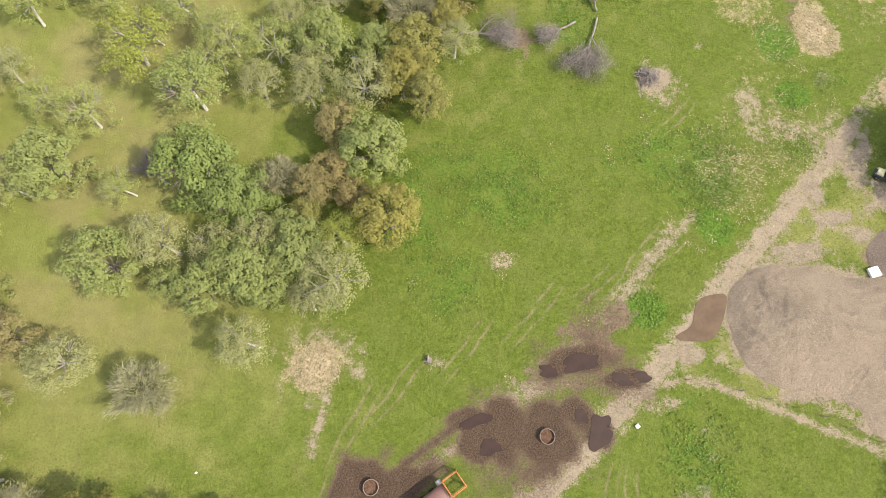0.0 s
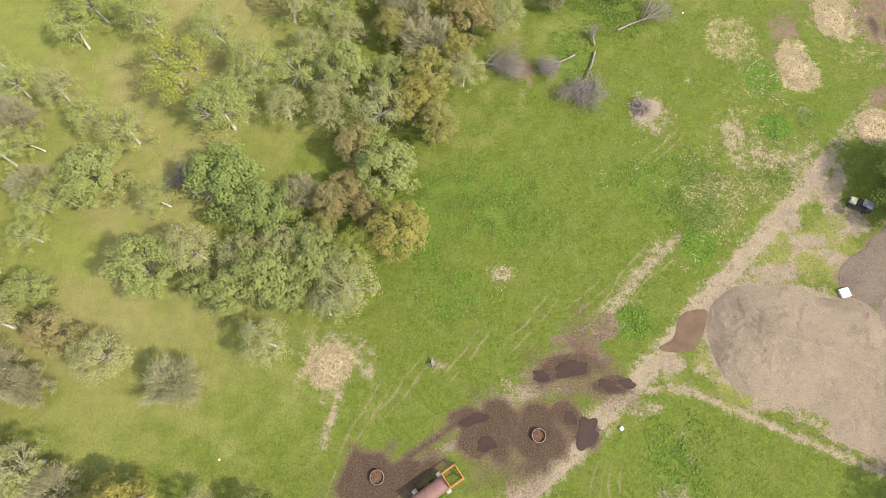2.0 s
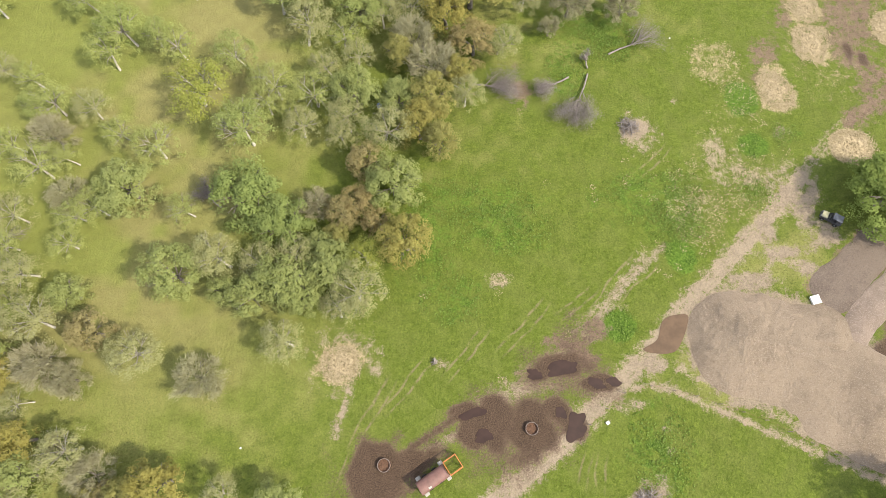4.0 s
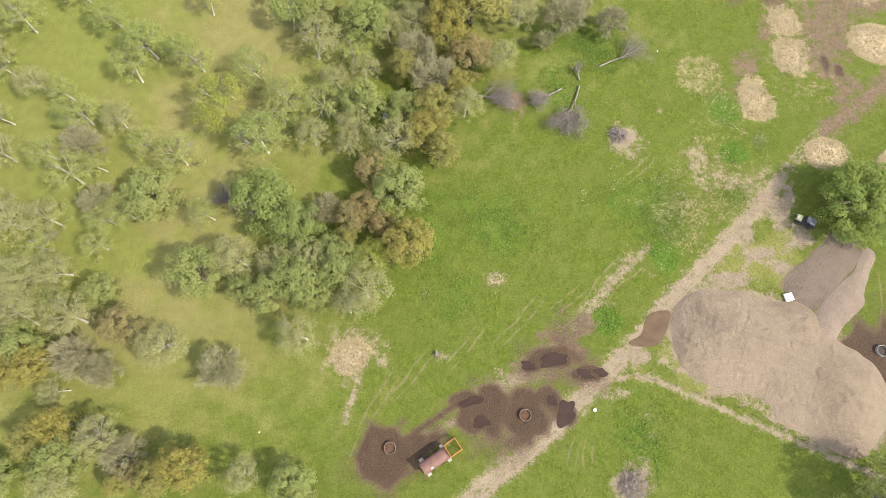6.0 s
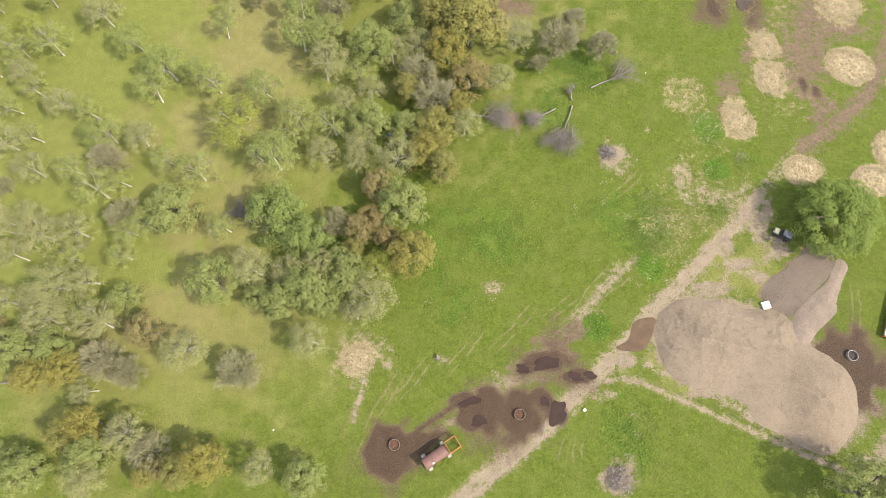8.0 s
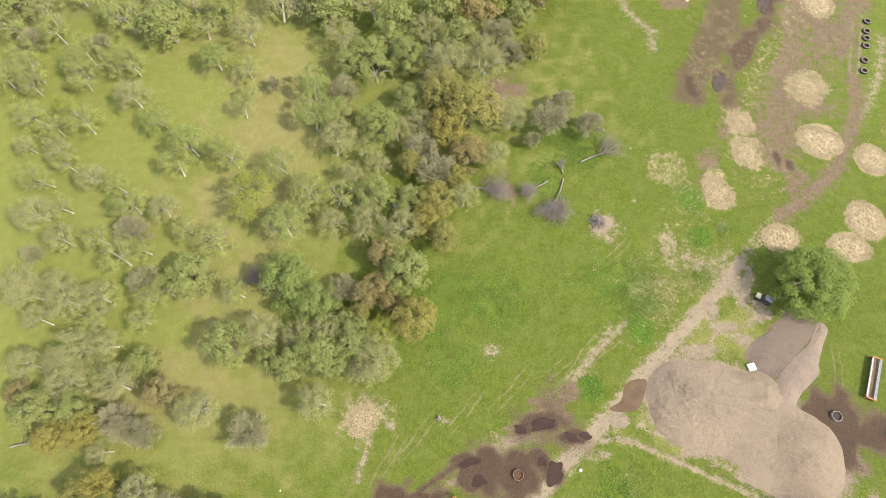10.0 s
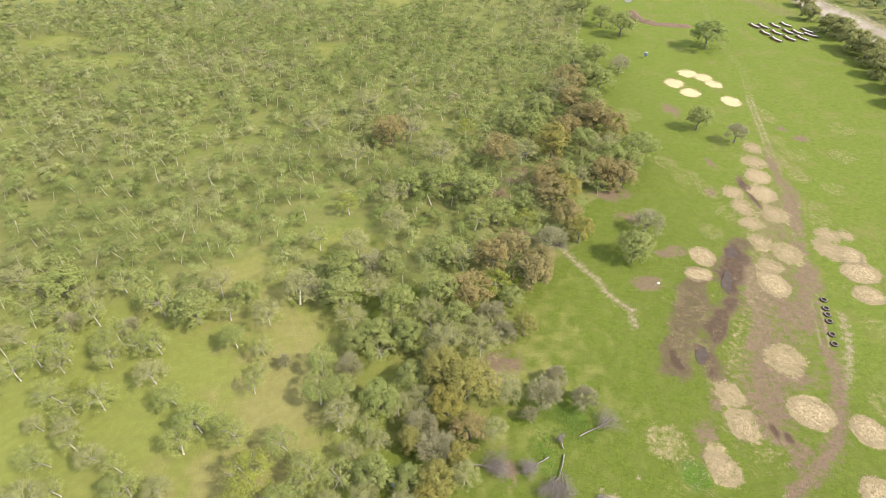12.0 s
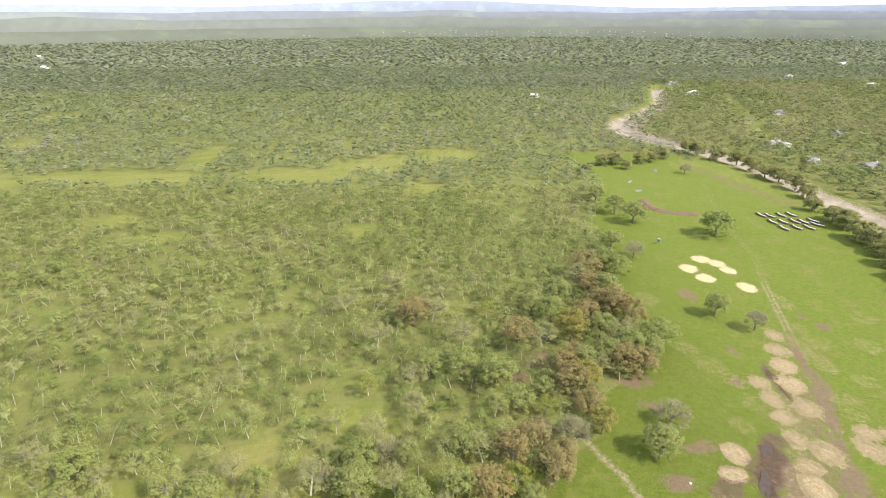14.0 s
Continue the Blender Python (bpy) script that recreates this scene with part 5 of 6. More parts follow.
heap("earth_bank", "curved bank of bare brown earth in the field", [([(156.9, 403.8), (157.0, 387.6), (166.0, 377.3), (184.6, 372.1)], 4.2, 1.3)], 0.8, 57, 0.3, plain("bare_earth", (0.125, 0.088, 0.062), 0.95, 0.1, 0.0, 0.35, 0.5))


def disc(name, x, y, rx, ry, turn, z, material, seed, dome=0.0, rings=1, n=44):
    """A flat or gently domed patch with an uneven rim."""
    rng = np.random.default_rng(seed)
    amp = rng.normal(0, 1, (6, 2)) * (0.042, 0.10)[dome == 0] / (1 + 0.5 * np.arange(6)[:, None] * (dome == 0))
    ang = np.arange(n) * math.tau / n
    rim = 1 + sum(amp[k, 0] * np.cos((k + 2) * ang) + amp[k, 1] * np.sin((k + 2) * ang) for k in range(6)) + rng.normal(0, 0.045 if dome else 0.02, n)
    co = [(0, 0, z + dome)]
    for r in range(1, rings + 1):
        q = r / rings
        h = dome * (1 - q ** 3)
        co += [(math.cos(a) * rx * q * m, math.sin(a) * ry * q * m, z + h * (1 + 0.3 * rng.normal() * (q < 1)) - (0.06 if dome and r == rings else 0)) for a, m in zip(ang, rim)]
    f = [(0, 1 + k, 1 + (k + 1) % n) for k in range(n)]
    for r in range(1, rings):
        o, p2 = 1 + (r - 1) * n, 1 + r * n
        f += [t for k in range(n) for t in ((o + k, p2 + k, p2 + (k + 1) % n), (o + k, p2 + (k + 1) % n, o + (k + 1) % n))]
    ob = new(name, mesh_of(name, co, f, material, smooth=True))
    ob.matrix_basis = pose(x, y, 0, 0, 0, turn)
    return ob


for k, (x, y, rx, ry, turn, mat) in enumerate([
        (21.8, 5.8, 2.9, 1.2, 10, M_DARK_WATER), (17, 4.9, 1.3, 0.9, 0, M_DARK_WATER), (27.4, 3.0, 1.6, 0.8, -12, M_DARK_WATER), (23.1, -3.9, 2.1, 1.8, 40, M_DARK_WATER), (20.8, -1.5, 0.9, 1, 30, M_DARK_WATER), (7.6, -4.6, 1.6, 1, 5, M_DARK_WATER), (6, -1, 2.3, 0.8, 15, M_DARK_WATER), (30.4, 3.1, 1.4, 0.7, -20, M_DARK_WATER)]):
    tagged(disc("puddle", x, y, rx, ry, turn, 0.05, mat, 60 + k), "brown muddy puddle in a hollow of the track", "puddle", kind="structure")


def pond(corners, z, material):
    """A flat sheet of water inside rounded corners."""
    pts = [np.array(c, float) for c in corners]
    for _ in range(3):
        pts = [q for a, b in zip(pts, pts[1:] + pts[:1]) for q in (a * 0.8 + b * 0.2, a * 0.2 + b * 0.8)]
    mid = sum(pts) / len(pts)
    co = [(mid[0], mid[1], z)] + [(q[0], q[1], z) for q in pts]
    return new("puddle", mesh_of("puddle", co, [(0, 1 + k, 1 + (k + 1) % len(pts)) for k in range(len(pts))], material))


tagged(pond([(37.1, 7.7), (40.3, 7.3), (42.3, 7.8), (44.2, 10.7), (45.7, 14.3), (42.1, 14.1), (40.3, 13.1), (39.2, 9.7), (36.0, 8.4)], 0.05, M_MUDDY_WATER), "wide brown muddy puddle across the track", "puddle", kind="structure")
for k, (x, y, rx, ry, turn) in enumerate([(102.1, 124.0, 1.5, 6.0, -28), (80.9, 93.5, 1.6, 3.4, -25), (110.1, 138.1, 1.6, 3.6, -25), (198.6, 492.8, 1.8, 6.0, -20), (163.6, 456.4, 1.8, 4.5, -30), (162.4, 430.2, 2.2, 4.5, -50)]):
    tagged(disc("puddle", x, y, rx, ry, turn, 0.12, M_WET_MUD if y < 250 else M_SKY_WATER, 80 + k), "shallow pool of still water in a hollow", "puddle", kind="structure")


def wisps(rng, xy, z, size, thin, flat=3.0):
    at = np.column_stack([xy, np.full(len(xy), z) + rng.uniform(0, 0.08, len(xy))])
    return leaves(rng, at, np.tile((0, 0, flat), (len(xy), 1)), size, thin, 0.7)


def hay_patch(x, y, rx, ry, seed, fresh):
    """A ragged bed of hay, thickest in the middle, with loose stalks strewn over and past its rim."""
    ob = disc("hay_patch", x, y, rx * (0.92 if y > 250 else 0.76 if fresh else 0.55), ry * (0.92 if y > 250 else 0.76 if fresh else 0.55), seed * 37 % 50 - 25, 0.03, M_NEW_HAY if y > 250 else M_STRAW, seed, 0.14 if fresh else 0.07, 6, 96)
    tagged(ob, "pale spread hay in a round bed on the grass" if fresh else "trampled tan hay bed worn thin on bare ground", "hay", "beds of spread hay")
    rng = np.random.default_rng(seed)
    n = int((20 if fresh else 22) * rx * ry * 3)
    lobes = rng.uniform(0.8, 1.15, 9)
    a = rng.uniform(0, math.tau, n)
    q = np.where(rng.uniform(0, 1, n) < (0.45 if fresh else 0.2), rng.normal(0.88, 0.10, n), np.sqrt(rng.uniform(0, 1, n)))
    q = q * np.interp(a, np.linspace(0, math.tau, 10), [*lobes, lobes[0]])
    co, f = wisps(rng, np.stack([np.cos(a) * q * rx, np.sin(a) * q * ry], 1), 0.15, 0.19, 0.36)
    part("loose_straw", mesh_of("loose_straw", co, f, M_NEW_HAY if y > 250 else M_WISP), None, ob)["kind"] = "stuff"


for k, (x, y, rx, ry) in enumerate(HAY_FRESH):
    hay_patch(x, y, rx, ry, 200 + k, True)
for k, (x, y, rx, ry) in enumerate(HAY_WORN):
    hay_patch(x, y, rx * 0.92, ry * 0.92, 240 + k, False)

rng = np.random.default_rng(77)
spots = []
for x, y, rx, ry in HAY_FADED:
    n = int(26 * rx * ry)
    a, q = rng.uniform(0, math.tau, n), np.where(rng.uniform(0, 1, n) < 0.4, rng.normal(0.8, 0.2, n), np.sqrt(rng.uniform(0, 1.3, n)))
    keep = lattice(int(7 * x) % 97, np.stack([np.cos(a) * q * rx, np.sin(a) * q * ry], 1), 2.4) > 0.38
    a, q = a[keep], q[keep]
    spots.append(np.stack([x + np.cos(a) * q * rx, y + np.sin(a) * q * ry], 1))
for cx, cy, sx, sy, n in [(47.7, 34.5, 4, 5, 420), (61.5, 44.2, 4, 4, 200), (50, 33, 4, 6, 320), (62, 40, 4, 7, 160), (38, 40, 6, 5, 170), (84, 66, 4, 12, 200), (98, 104, 8, 14, 500), (140, 180, 9, 26, 700), (150, 140, 8, 14, 400), (9, 25, 6, 4, 50), (60, 52, 5, 5, 120), (28, 24, 16, 12, 60), (80, 104, 4, 10, 500)]:
    seeds = rng.normal((cx, cy), (sx, sy), (max(3, n // 14), 2))
    spots.append(seeds[rng.integers(0, len(seeds), n)] + rng.normal(0, 0.45, (n, 2)))
co, f = wisps(rng, np.concatenate(spots), 0.04, 0.16, 0.4)
tagged(new("straw_litter", mesh_of("straw_litter", co, f, M_WISP)), "scattered dry straw trodden into the grass", "straw", kind="stuff")

# tufts of darker grass and leafy weeds
spots = [rng.uniform((-60, -26), (120, 118), (40000, 2))]
lush = []
for x, y, rx, ry in WEEDS + WEED_ROUNDS:
    n = int(26 * rx * ry)
    a, q = rng.uniform(0, math.tau, n), rng.uniform(0, 1.25, n) ** 0.7
    lush.append(np.stack([x + np.cos(a) * q * rx, y + np.sin(a) * q * ry], 1))
p = np.concatenate(spots)
bare = np.maximum.reduce([blobs(p, MUD, 0.3), blobs(p, HAY_FRESH, 0.2), blobs(p, HAY_WORN, 0.2), blobs(p, GRAVEL, 0.3), falloff(line_distance(p, FARM_TRACK), 1.8, 0.4), falloff(line_distance(p, UPPER_TRACK), 1.2, 0.4), falloff(line_distance(p, [(52, 8), (75, -2)]), 12.0, 1.0)])
p = p[(bare < 0.2) & (lattice(61, p, 6.0) > 0.42) & (p[:, 0] > -14 + 6 * np.sin(p[:, 1] / 17))]
at = np.column_stack([p, np.full(len(p), 0.10)])
co, f = leaves(rng, at, np.tile((0.5, -0.3, 0.9), (len(p), 1)), 0.15, 0.5, 0.7)
tagged(new("grass_tufts", mesh_of("grass_tufts", co, f, M_GRASS_TUFT)), "short tufts of darker grass in the pasture", "grass", kind="stuff")
p = np.concatenate(lush)
p = p[lattice(67, p, 2.2) > 0.38]
at = np.column_stack([p, rng.uniform(0.08, 0.22, len(p))])
co, f = leaves(rng, at, np.tile((0, 0, 1.6), (len(p), 1)), 0.20, 0.6, 0.6)
tagged(new("leafy_weeds", mesh_of("leafy_weeds", co, f, M_WEED)), "lush patches of broad-leaved green weeds", "weeds", kind="stuff")


# ---- things of the farm ----
def ring_feeder(x, y, seed, pale=False):
    holder = tagged(new("ring_feeder"), "rusty round steel hay feeder on churned mud" if not pale else "pale-rimmed round feeder standing in dark mud", "cattle feeder", "round feeders")
    holder.matrix_basis = pose(x, y, 0, 0, 0, seed * 40) @ Matrix.Diagonal((0.86, 0.86, 0.9, 1))
    m = M_GALV if pale else M_RUST
    part("top_rail", ring_mesh("top_rail", M_GALV if pale else M_DIRTY_RIM, 1.18, 0.06, 0.62), None, holder, "worn pale rim")
    n = 40
    ang = np.arange(n) * math.tau / n
    co = [(math.cos(a) * r, math.sin(a) * r, z) for r, z in ((1.20, 0.0), (1.20, 0.6), (1.14, 0.6), (1.14, 0.0)) for a in ang]
    f = [(k * n + i, k * n + (i + 1) % n, ((k + 1) % 4) * n + (i + 1) % n, ((k + 1) % 4) * n + i) for k in range(4) for i in range(n)]
    part("side_sheet", mesh_of("side_sheet", co, f, m), None, holder)
    part("bottom_rail", ring_mesh("bottom_rail", m, 1.18, 0.05, 0.05), None, holder)
    for k in range(6):
        a = k * math.tau / 6
        part("upright", rod(bmesh.new(), (math.cos(a) * 1.23, math.sin(a) * 1.23, 0), (math.cos(a) * 1.23, math.sin(a) * 1.23, 0.62), 0.035), m, holder)
    rng2 = np.random.default_rng(seed)
    co = [(0.25, -0.2, 0.34)] + [(math.cos(a) * 1.12, math.sin(a) * 1.12, 0.16 + 0.18 * rng2.uniform()) for a in ang]
    part("leftover_hay", mesh_of("leftover_hay", co, [(0, 1 + i, 1 + (i + 1) % n) for i in range(n)], M_LEFTOVER if not pale else M_DARK_MUD), None, holder, "trodden brown leftovers")


ring_feeder(15.6, -3.8, 1), ring_feeder(-8.9, -8.3, 2), ring_feeder(83.9, 4.7, 3, True), ring_feeder(94.6, 0.4, 4, True)


def tyre_trough(x, y, seed):
    holder = tagged(new("tyre_trough"), "large tractor tyre lying flat as a feed trough", "tyre", "row of tyres")
    holder.matrix_basis = pose(x, y, 0, 0, 0, seed * 31)
    part("tread", ring_mesh("tread", M_RUBBER, 0.92, 0.17, 0.24, 1.0, 36, 8), None, holder)
    part("lip", ring_mesh("lip", M_DIRTY_RIM, 0.86, 0.16, 0.42, 0.6, 36, 6), None, holder, "mud-splashed pale rim")
    bm = bmesh.new()
    bmesh.ops.create_circle(bm, cap_ends=True, segments=24, radius=0.66, matrix=pose(0, 0, 0.06))
    part("feed", bm, M_DARK_MUD, holder, "dark wet feed")
    for k in range(18):
        a = k * math.tau / 18
        part("lug", box(bmesh.new(), (0.06, 0.14, 0.26), pose(math.cos(a) * 1.10, math.sin(a) * 1.10, 0.24, 0, 0, math.degrees(a)), 0.0), M_RUBBER, holder)


for k, (x, y) in enumerate([(129.3, 113.6), (127.8, 109.9), (126.8, 107.3), (125.7, 104.5), (123.5, 99.3), (122.0, 95.6)]):
    tyre_trough(x, y, k)


def creep_feeder(x, y, turn):
    """A wheeled feed hopper with a barrel roof and a penned-in gate at one end."""
    holder = tagged(new("creep_feeder"), "faded red barrel-roofed feeder trailer with an orange gate pen", "feeder trailer")
    holder.matrix_basis = pose(x, y, 0, 0, 0, turn)
    part("body", box(bmesh.new(), (4.9, 1.7, 1.5), pose(0, 0, 1.25), 0.05), M_ROOF_RED, holder)
    n, co = 14, []
    for e in (-2.55, 2.55):
        for k in range(n):
            a = math.pi * k / (n - 1)
            co.append((e, math.cos(a) * 1.12, 1.95 + math.sin(a) * 0.75))
    f = [(k, k + 1, n + k + 1, n + k) for k in range(n - 1)]
    roof = part("roof", mesh_of("roof", co, f, M_ROOF_RED, smooth=True), None, holder, "faded red curved sheet roof")
    part("hatch", box(bmesh.new(), (0.5, 0.42, 0.08), pose(-0.9, -0.72, 2.52, 38, 0, 0), 0.02), M_BOX, roof, "white hatch cover")
    for e in (-2.5, 2.5):
        bm = bmesh.new()
        bmesh.ops.create_circle(bm, cap_ends=True, segments=20, radius=1.02, matrix=pose(e, 0, 1.95, 90, 0, 90))
        part("end_wall", bm, M_ROOF_RED, holder)
    for sx in (-1.9, 2.3):
        for sy in (-1.35, 1.35):
            part("corner_box", box(bmesh.new(), (0.75, 0.6, 0.7), pose(sx, sy, 0.95), 0.06), M_BOX, holder, "off-white corner box")
    for sx in (-0.9, 0.9):
        for sy in (-1.15, 1.15):
            w = part("wheel", ring_mesh("wheel", M_RUBBER, 0.30, 0.14, 0.0, 1.0, 24, 8), None, holder)
            w.matrix_basis = pose(sx, sy, 0.44, 90, 0, 0)
            bm = bmesh.new()
            bmesh.ops.create_cone(bm, cap_ends=True, segments=16, radius1=0.2, radius2=0.16, depth=0.12)
            part("rim", bm, M_GALV, w)
    # the pen: posts, rails and bars
    x0, x1, hy, hz = 2.75, 5.05, 1.15, 1.75
    for px in (x0, x1):
        for py in (-hy, hy):
            part("post", box(bmesh.new(), (0.14, 0.14, hz), pose(px, py, hz / 2), 0.02), M_ORANGE, holder)
    for a, b in (((x0, -hy), (x1, -hy)), ((x0, hy), (x1, hy)), ((x1, -hy), (x1, hy)), ((x0, -hy), (x0, hy))):
        mid, ln, ang = ((a[0] + b[0]) / 2, (a[1] + b[1]) / 2), math.hypot(b[0] - a[0], b[1] - a[1]), math.degrees(math.atan2(b[1] - a[1], b[0] - a[0]))
        part("top_rail", box(bmesh.new(), (ln + 0.14, 0.12, 0.12), pose(*mid, hz, 0, 0, ang), 0.02), M_ORANGE, holder)
        part("low_rail", box(bmesh.new(), (ln, 0.08, 0.08), pose(*mid, 0.35, 0, 0, ang), 0.01), M_ORANGE, holder)
        for k in range(1, 7):
            q = k / 7
            bx, by = a[0] + (b[0] - a[0]) * q, a[1] + (b[1] - a[1]) * q
            part("bar", rod(bmesh.new(), (bx, by, 0.3), (bx, by, hz), 0.025, 6), M_ORANGE, holder)


creep_feeder(-1.1, -10.7, 31)


def bunk_feeder(kind):
    """A long feed bunk: two sheet sides on skids, with end frames."""
    orange = kind == "orange"
    holder = tagged(new("bunk_feeder"), "long white metal feed bunk with orange end frames" if orange else "long weathered grey feed bunk with pale curled sides", "feed bunk", "feed bunks")
    end = M_ORANGE if orange else M_GREY_ROOF
    ln = 9.6
    for s in (-1, 1):
        for h in (-1, 1):
            bm = bmesh.new()
            box(bm, (ln / 2 - 0.06, 0.5, 0.05), pose(h * ln / 4, s * 0.82, 0.92, s * 24, 0, 0), 0.0)
            box(bm, (ln / 2 - 0.06, 0.06, 0.8), pose(h * ln / 4, s * 0.62, 0.5, 0, 0, 0), 0.0)
            part("side_sheet", bm, M_GALV if orange else M_WHITE if s > 0 else M_RUST, holder)
        part("skid", box(bmesh.new(), (ln, 0.16, 0.16), pose(0, s * 0.62, 0.08), 0.02), M_RUST, holder)
        for k in range(5):
            part("brace", box(bmesh.new(), (0.08, 0.1, 0.95), pose(-ln / 2 + 0.5 + k * (ln - 1) / 4, s * 0.7, 0.48, s * 8, 0, 0)), M_RUST, holder)
    part("trough_floor", box(bmesh.new(), (ln, 1.2, 0.06), pose(0, 0, 0.35)), M_RUST, holder)
    rng2 = np.random.default_rng(9)
    co, f = wisps(rng2, rng2.uniform((-ln / 2 + 0.2, -0.5), (ln / 2 - 0.2, 0.5), (500, 2)), 0.42, 0.22, 0.4)
    part("old_hay", mesh_of("old_hay", co, f, M_SILAGE), None, holder, "brown leftover hay")
    for h in (-1, 1):
        part("end_frame", box(bmesh.new(), (0.22, 2.1, 0.22), pose(h * ln / 2, 0, 1.0), 0.03), end, holder)
        for s in (-1, 1):
            part("end_post", box(bmesh.new(), (0.16, 0.16, 1.0), pose(h * ln / 2, s * 0.9, 0.5), 0.02), end, holder)
    return holder


bunk = bunk_feeder("orange")
bunk.matrix_basis = pose(94.2, 12.1, 0, 0, 0, 62)
grey_bunk = bunk_feeder("grey")
for piece in grey_bunk.children:
    for v in piece.data.vertices:
        v.co.y += 0.055 * v.co.x ** 2 - 0.4
grey_bunk.matrix_basis = pose(230.4, 369.1, 0, 0, 0, -80)
for x, y, turn in [(235.8, 367.8, -78), (244.6, 368.9, -81), (252.6, 370, -77), (230.9, 355.2, -82), (238.4, 355.1, -79), (246.9, 356.1, -80), (252.5, 354.9, -78), (232, 343.2, -81), (241.4, 344.1, -79), (249.8, 344, -76), (258.5, 349.0, -60), (260.5, 357.0, -72)]:
    copy_thing(grey_bunk, pose(x, y, 0, 0, 0, turn))


def utility_vehicle(x, y, turn):
    holder = tagged(new("utility_vehicle"), "dusty khaki utility vehicle with a dark roof, parked", "utility vehicle")
    holder.matrix_basis = pose(x, y, 0, 0, 0, turn)
    part("body", box(bmesh.new(), (3.7, 1.5, 0.5), pose(0, 0, 0.75), 0.08), M_BLACK, holder)
    part("bonnet", box(bmesh.new(), (1.05, 1.35, 0.3), pose(1.25, 0, 1.08, 0, 5, 0), 0.08), M_KHAKI, holder, "pale khaki bonnet")
    part("roof", box(bmesh.new(), (1.75, 1.45, 0.08), pose(-0.75, 0, 1.92), 0.03), M_GREY_ROOF, holder, "slate-grey canopy roof")
    part("windscreen", box(bmesh.new(), (0.04, 1.3, 0.75), pose(0.45, 0, 1.5, 0, -25, 0)), M_GLASS, holder, "dark glass")
    part("seat", box(bmesh.new(), (0.5, 1.25, 0.5), pose(-0.25, 0, 1.2), 0.06), M_BLACK, holder)
    part("cargo_bed", box(bmesh.new(), (0.9, 1.4, 0.35), pose(-1.45, 0, 1.15), 0.05), M_BLACK, holder)
    for sx in (-1.55, 0.1):
        for sy in (-0.66, 0.66):
            part("roof_post", rod(bmesh.new(), (sx, sy, 0.95), (sx, sy, 1.9), 0.035, 6), M_BLACK, holder)
    for sx in (-1.25, 1.25):
        for sy in (-0.78, 0.78):
            w = part("wheel", ring_mesh("wheel", M_RUBBER, 0.26, 0.14, 0.0, 1.0, 24, 8), None, holder)
            w.matrix_basis = pose(sx, sy, 0.40, 90, 0, 0)
            bm = bmesh.new()
            bmesh.ops.create_cone(bm, cap_ends=True, segments=14, radius1=0.18, radius2=0.15, depth=0.14)
            part("rim", bm, M_GALV, w)
    for sy in (-0.5, 0.5):
        part("headlight", box(bmesh.new(), (0.06, 0.22, 0.14), pose(1.84, sy, 0.95), 0.02), M_WHITE, holder)
    part("bumper", rod(bmesh.new(), (1.95, -0.6, 0.65), (1.95, 0.6, 0.65), 0.05), M_BLACK, holder)


utility_vehicle(75.3, 30.9, 145)


def loose_box(x, y, size, turn, name, label, category, mat):
    holder = tagged(new(name), label, category)
    holder.matrix_basis = pose(x, y, 0, 0, 0, turn)
    part("body", box(bmesh.new(), size, pose(0, 0, size[2] / 2), min(size) * 0.1), mat, holder)
    part("lid", box(bmesh.new(), (size[0] * 1.04, size[1] * 1.04, size[2] * 0.12), pose(0, 0, size[2] * 1.05), min(size) * 0.04), mat, holder)


loose_box(68.7, 15.7, (1.6, 1.5, 0.4), 12, "water_tank", "square white tank standing at the heap's edge", "tank", M_WHITE)
loose_box(28.4, -3.5, (0.55, 0.5, 0.3), 30, "mineral_tub", "small white mineral tub by the track", "tub", M_WHITE)
loose_box(60.6, 12.8, (0.45, 0.4, 0.3), 10, "mineral_tub", "small white tub on the chip heap's foot", "tub", M_WHITE)
loose_box(-32.2, -4.6, (0.26, 0.22, 0.2), 60, "mineral_tub", "small white tub in the grass", "tub", M_WHITE)
loose_box(52.5, 73.0, (0.22, 0.2, 0.2), 20, "mineral_tub", "small white tub in the grass", "tub", M_WHITE)
loose_box(78.6, 124.0, (0.7, 0.6, 0.35), 20, "mineral_tub", "white tub beside a grey tree", "tub", M_WHITE)


def barrel(x, y, mat, label):
    holder = tagged(new("barrel"), label, "barrel")
    holder.matrix_basis = pose(x, y, 0)
    bm = bmesh.new()
    bmesh.ops.create_cone(bm, cap_ends=True, segments=20, radius1=0.48, radius2=0.48, depth=1.1, matrix=pose(0, 0, 0.55))
    bmesh.ops.bevel(bm, geom=[e for e in bm.edges if abs(e.verts[0].co.z - e.verts[1].co.z) < 0.01], offset=0.05, segments=2, affect="EDGES")
    part("drum", bm, mat, holder)
    for z in (0.36, 0.74):
        part("hoop", ring_mesh("hoop", mat, 0.48, 0.03, z, 1.0, 24, 6), None, holder)


barrel(-8.8, 58.6, M_BLUE, "blue plastic barrel under the oaks")


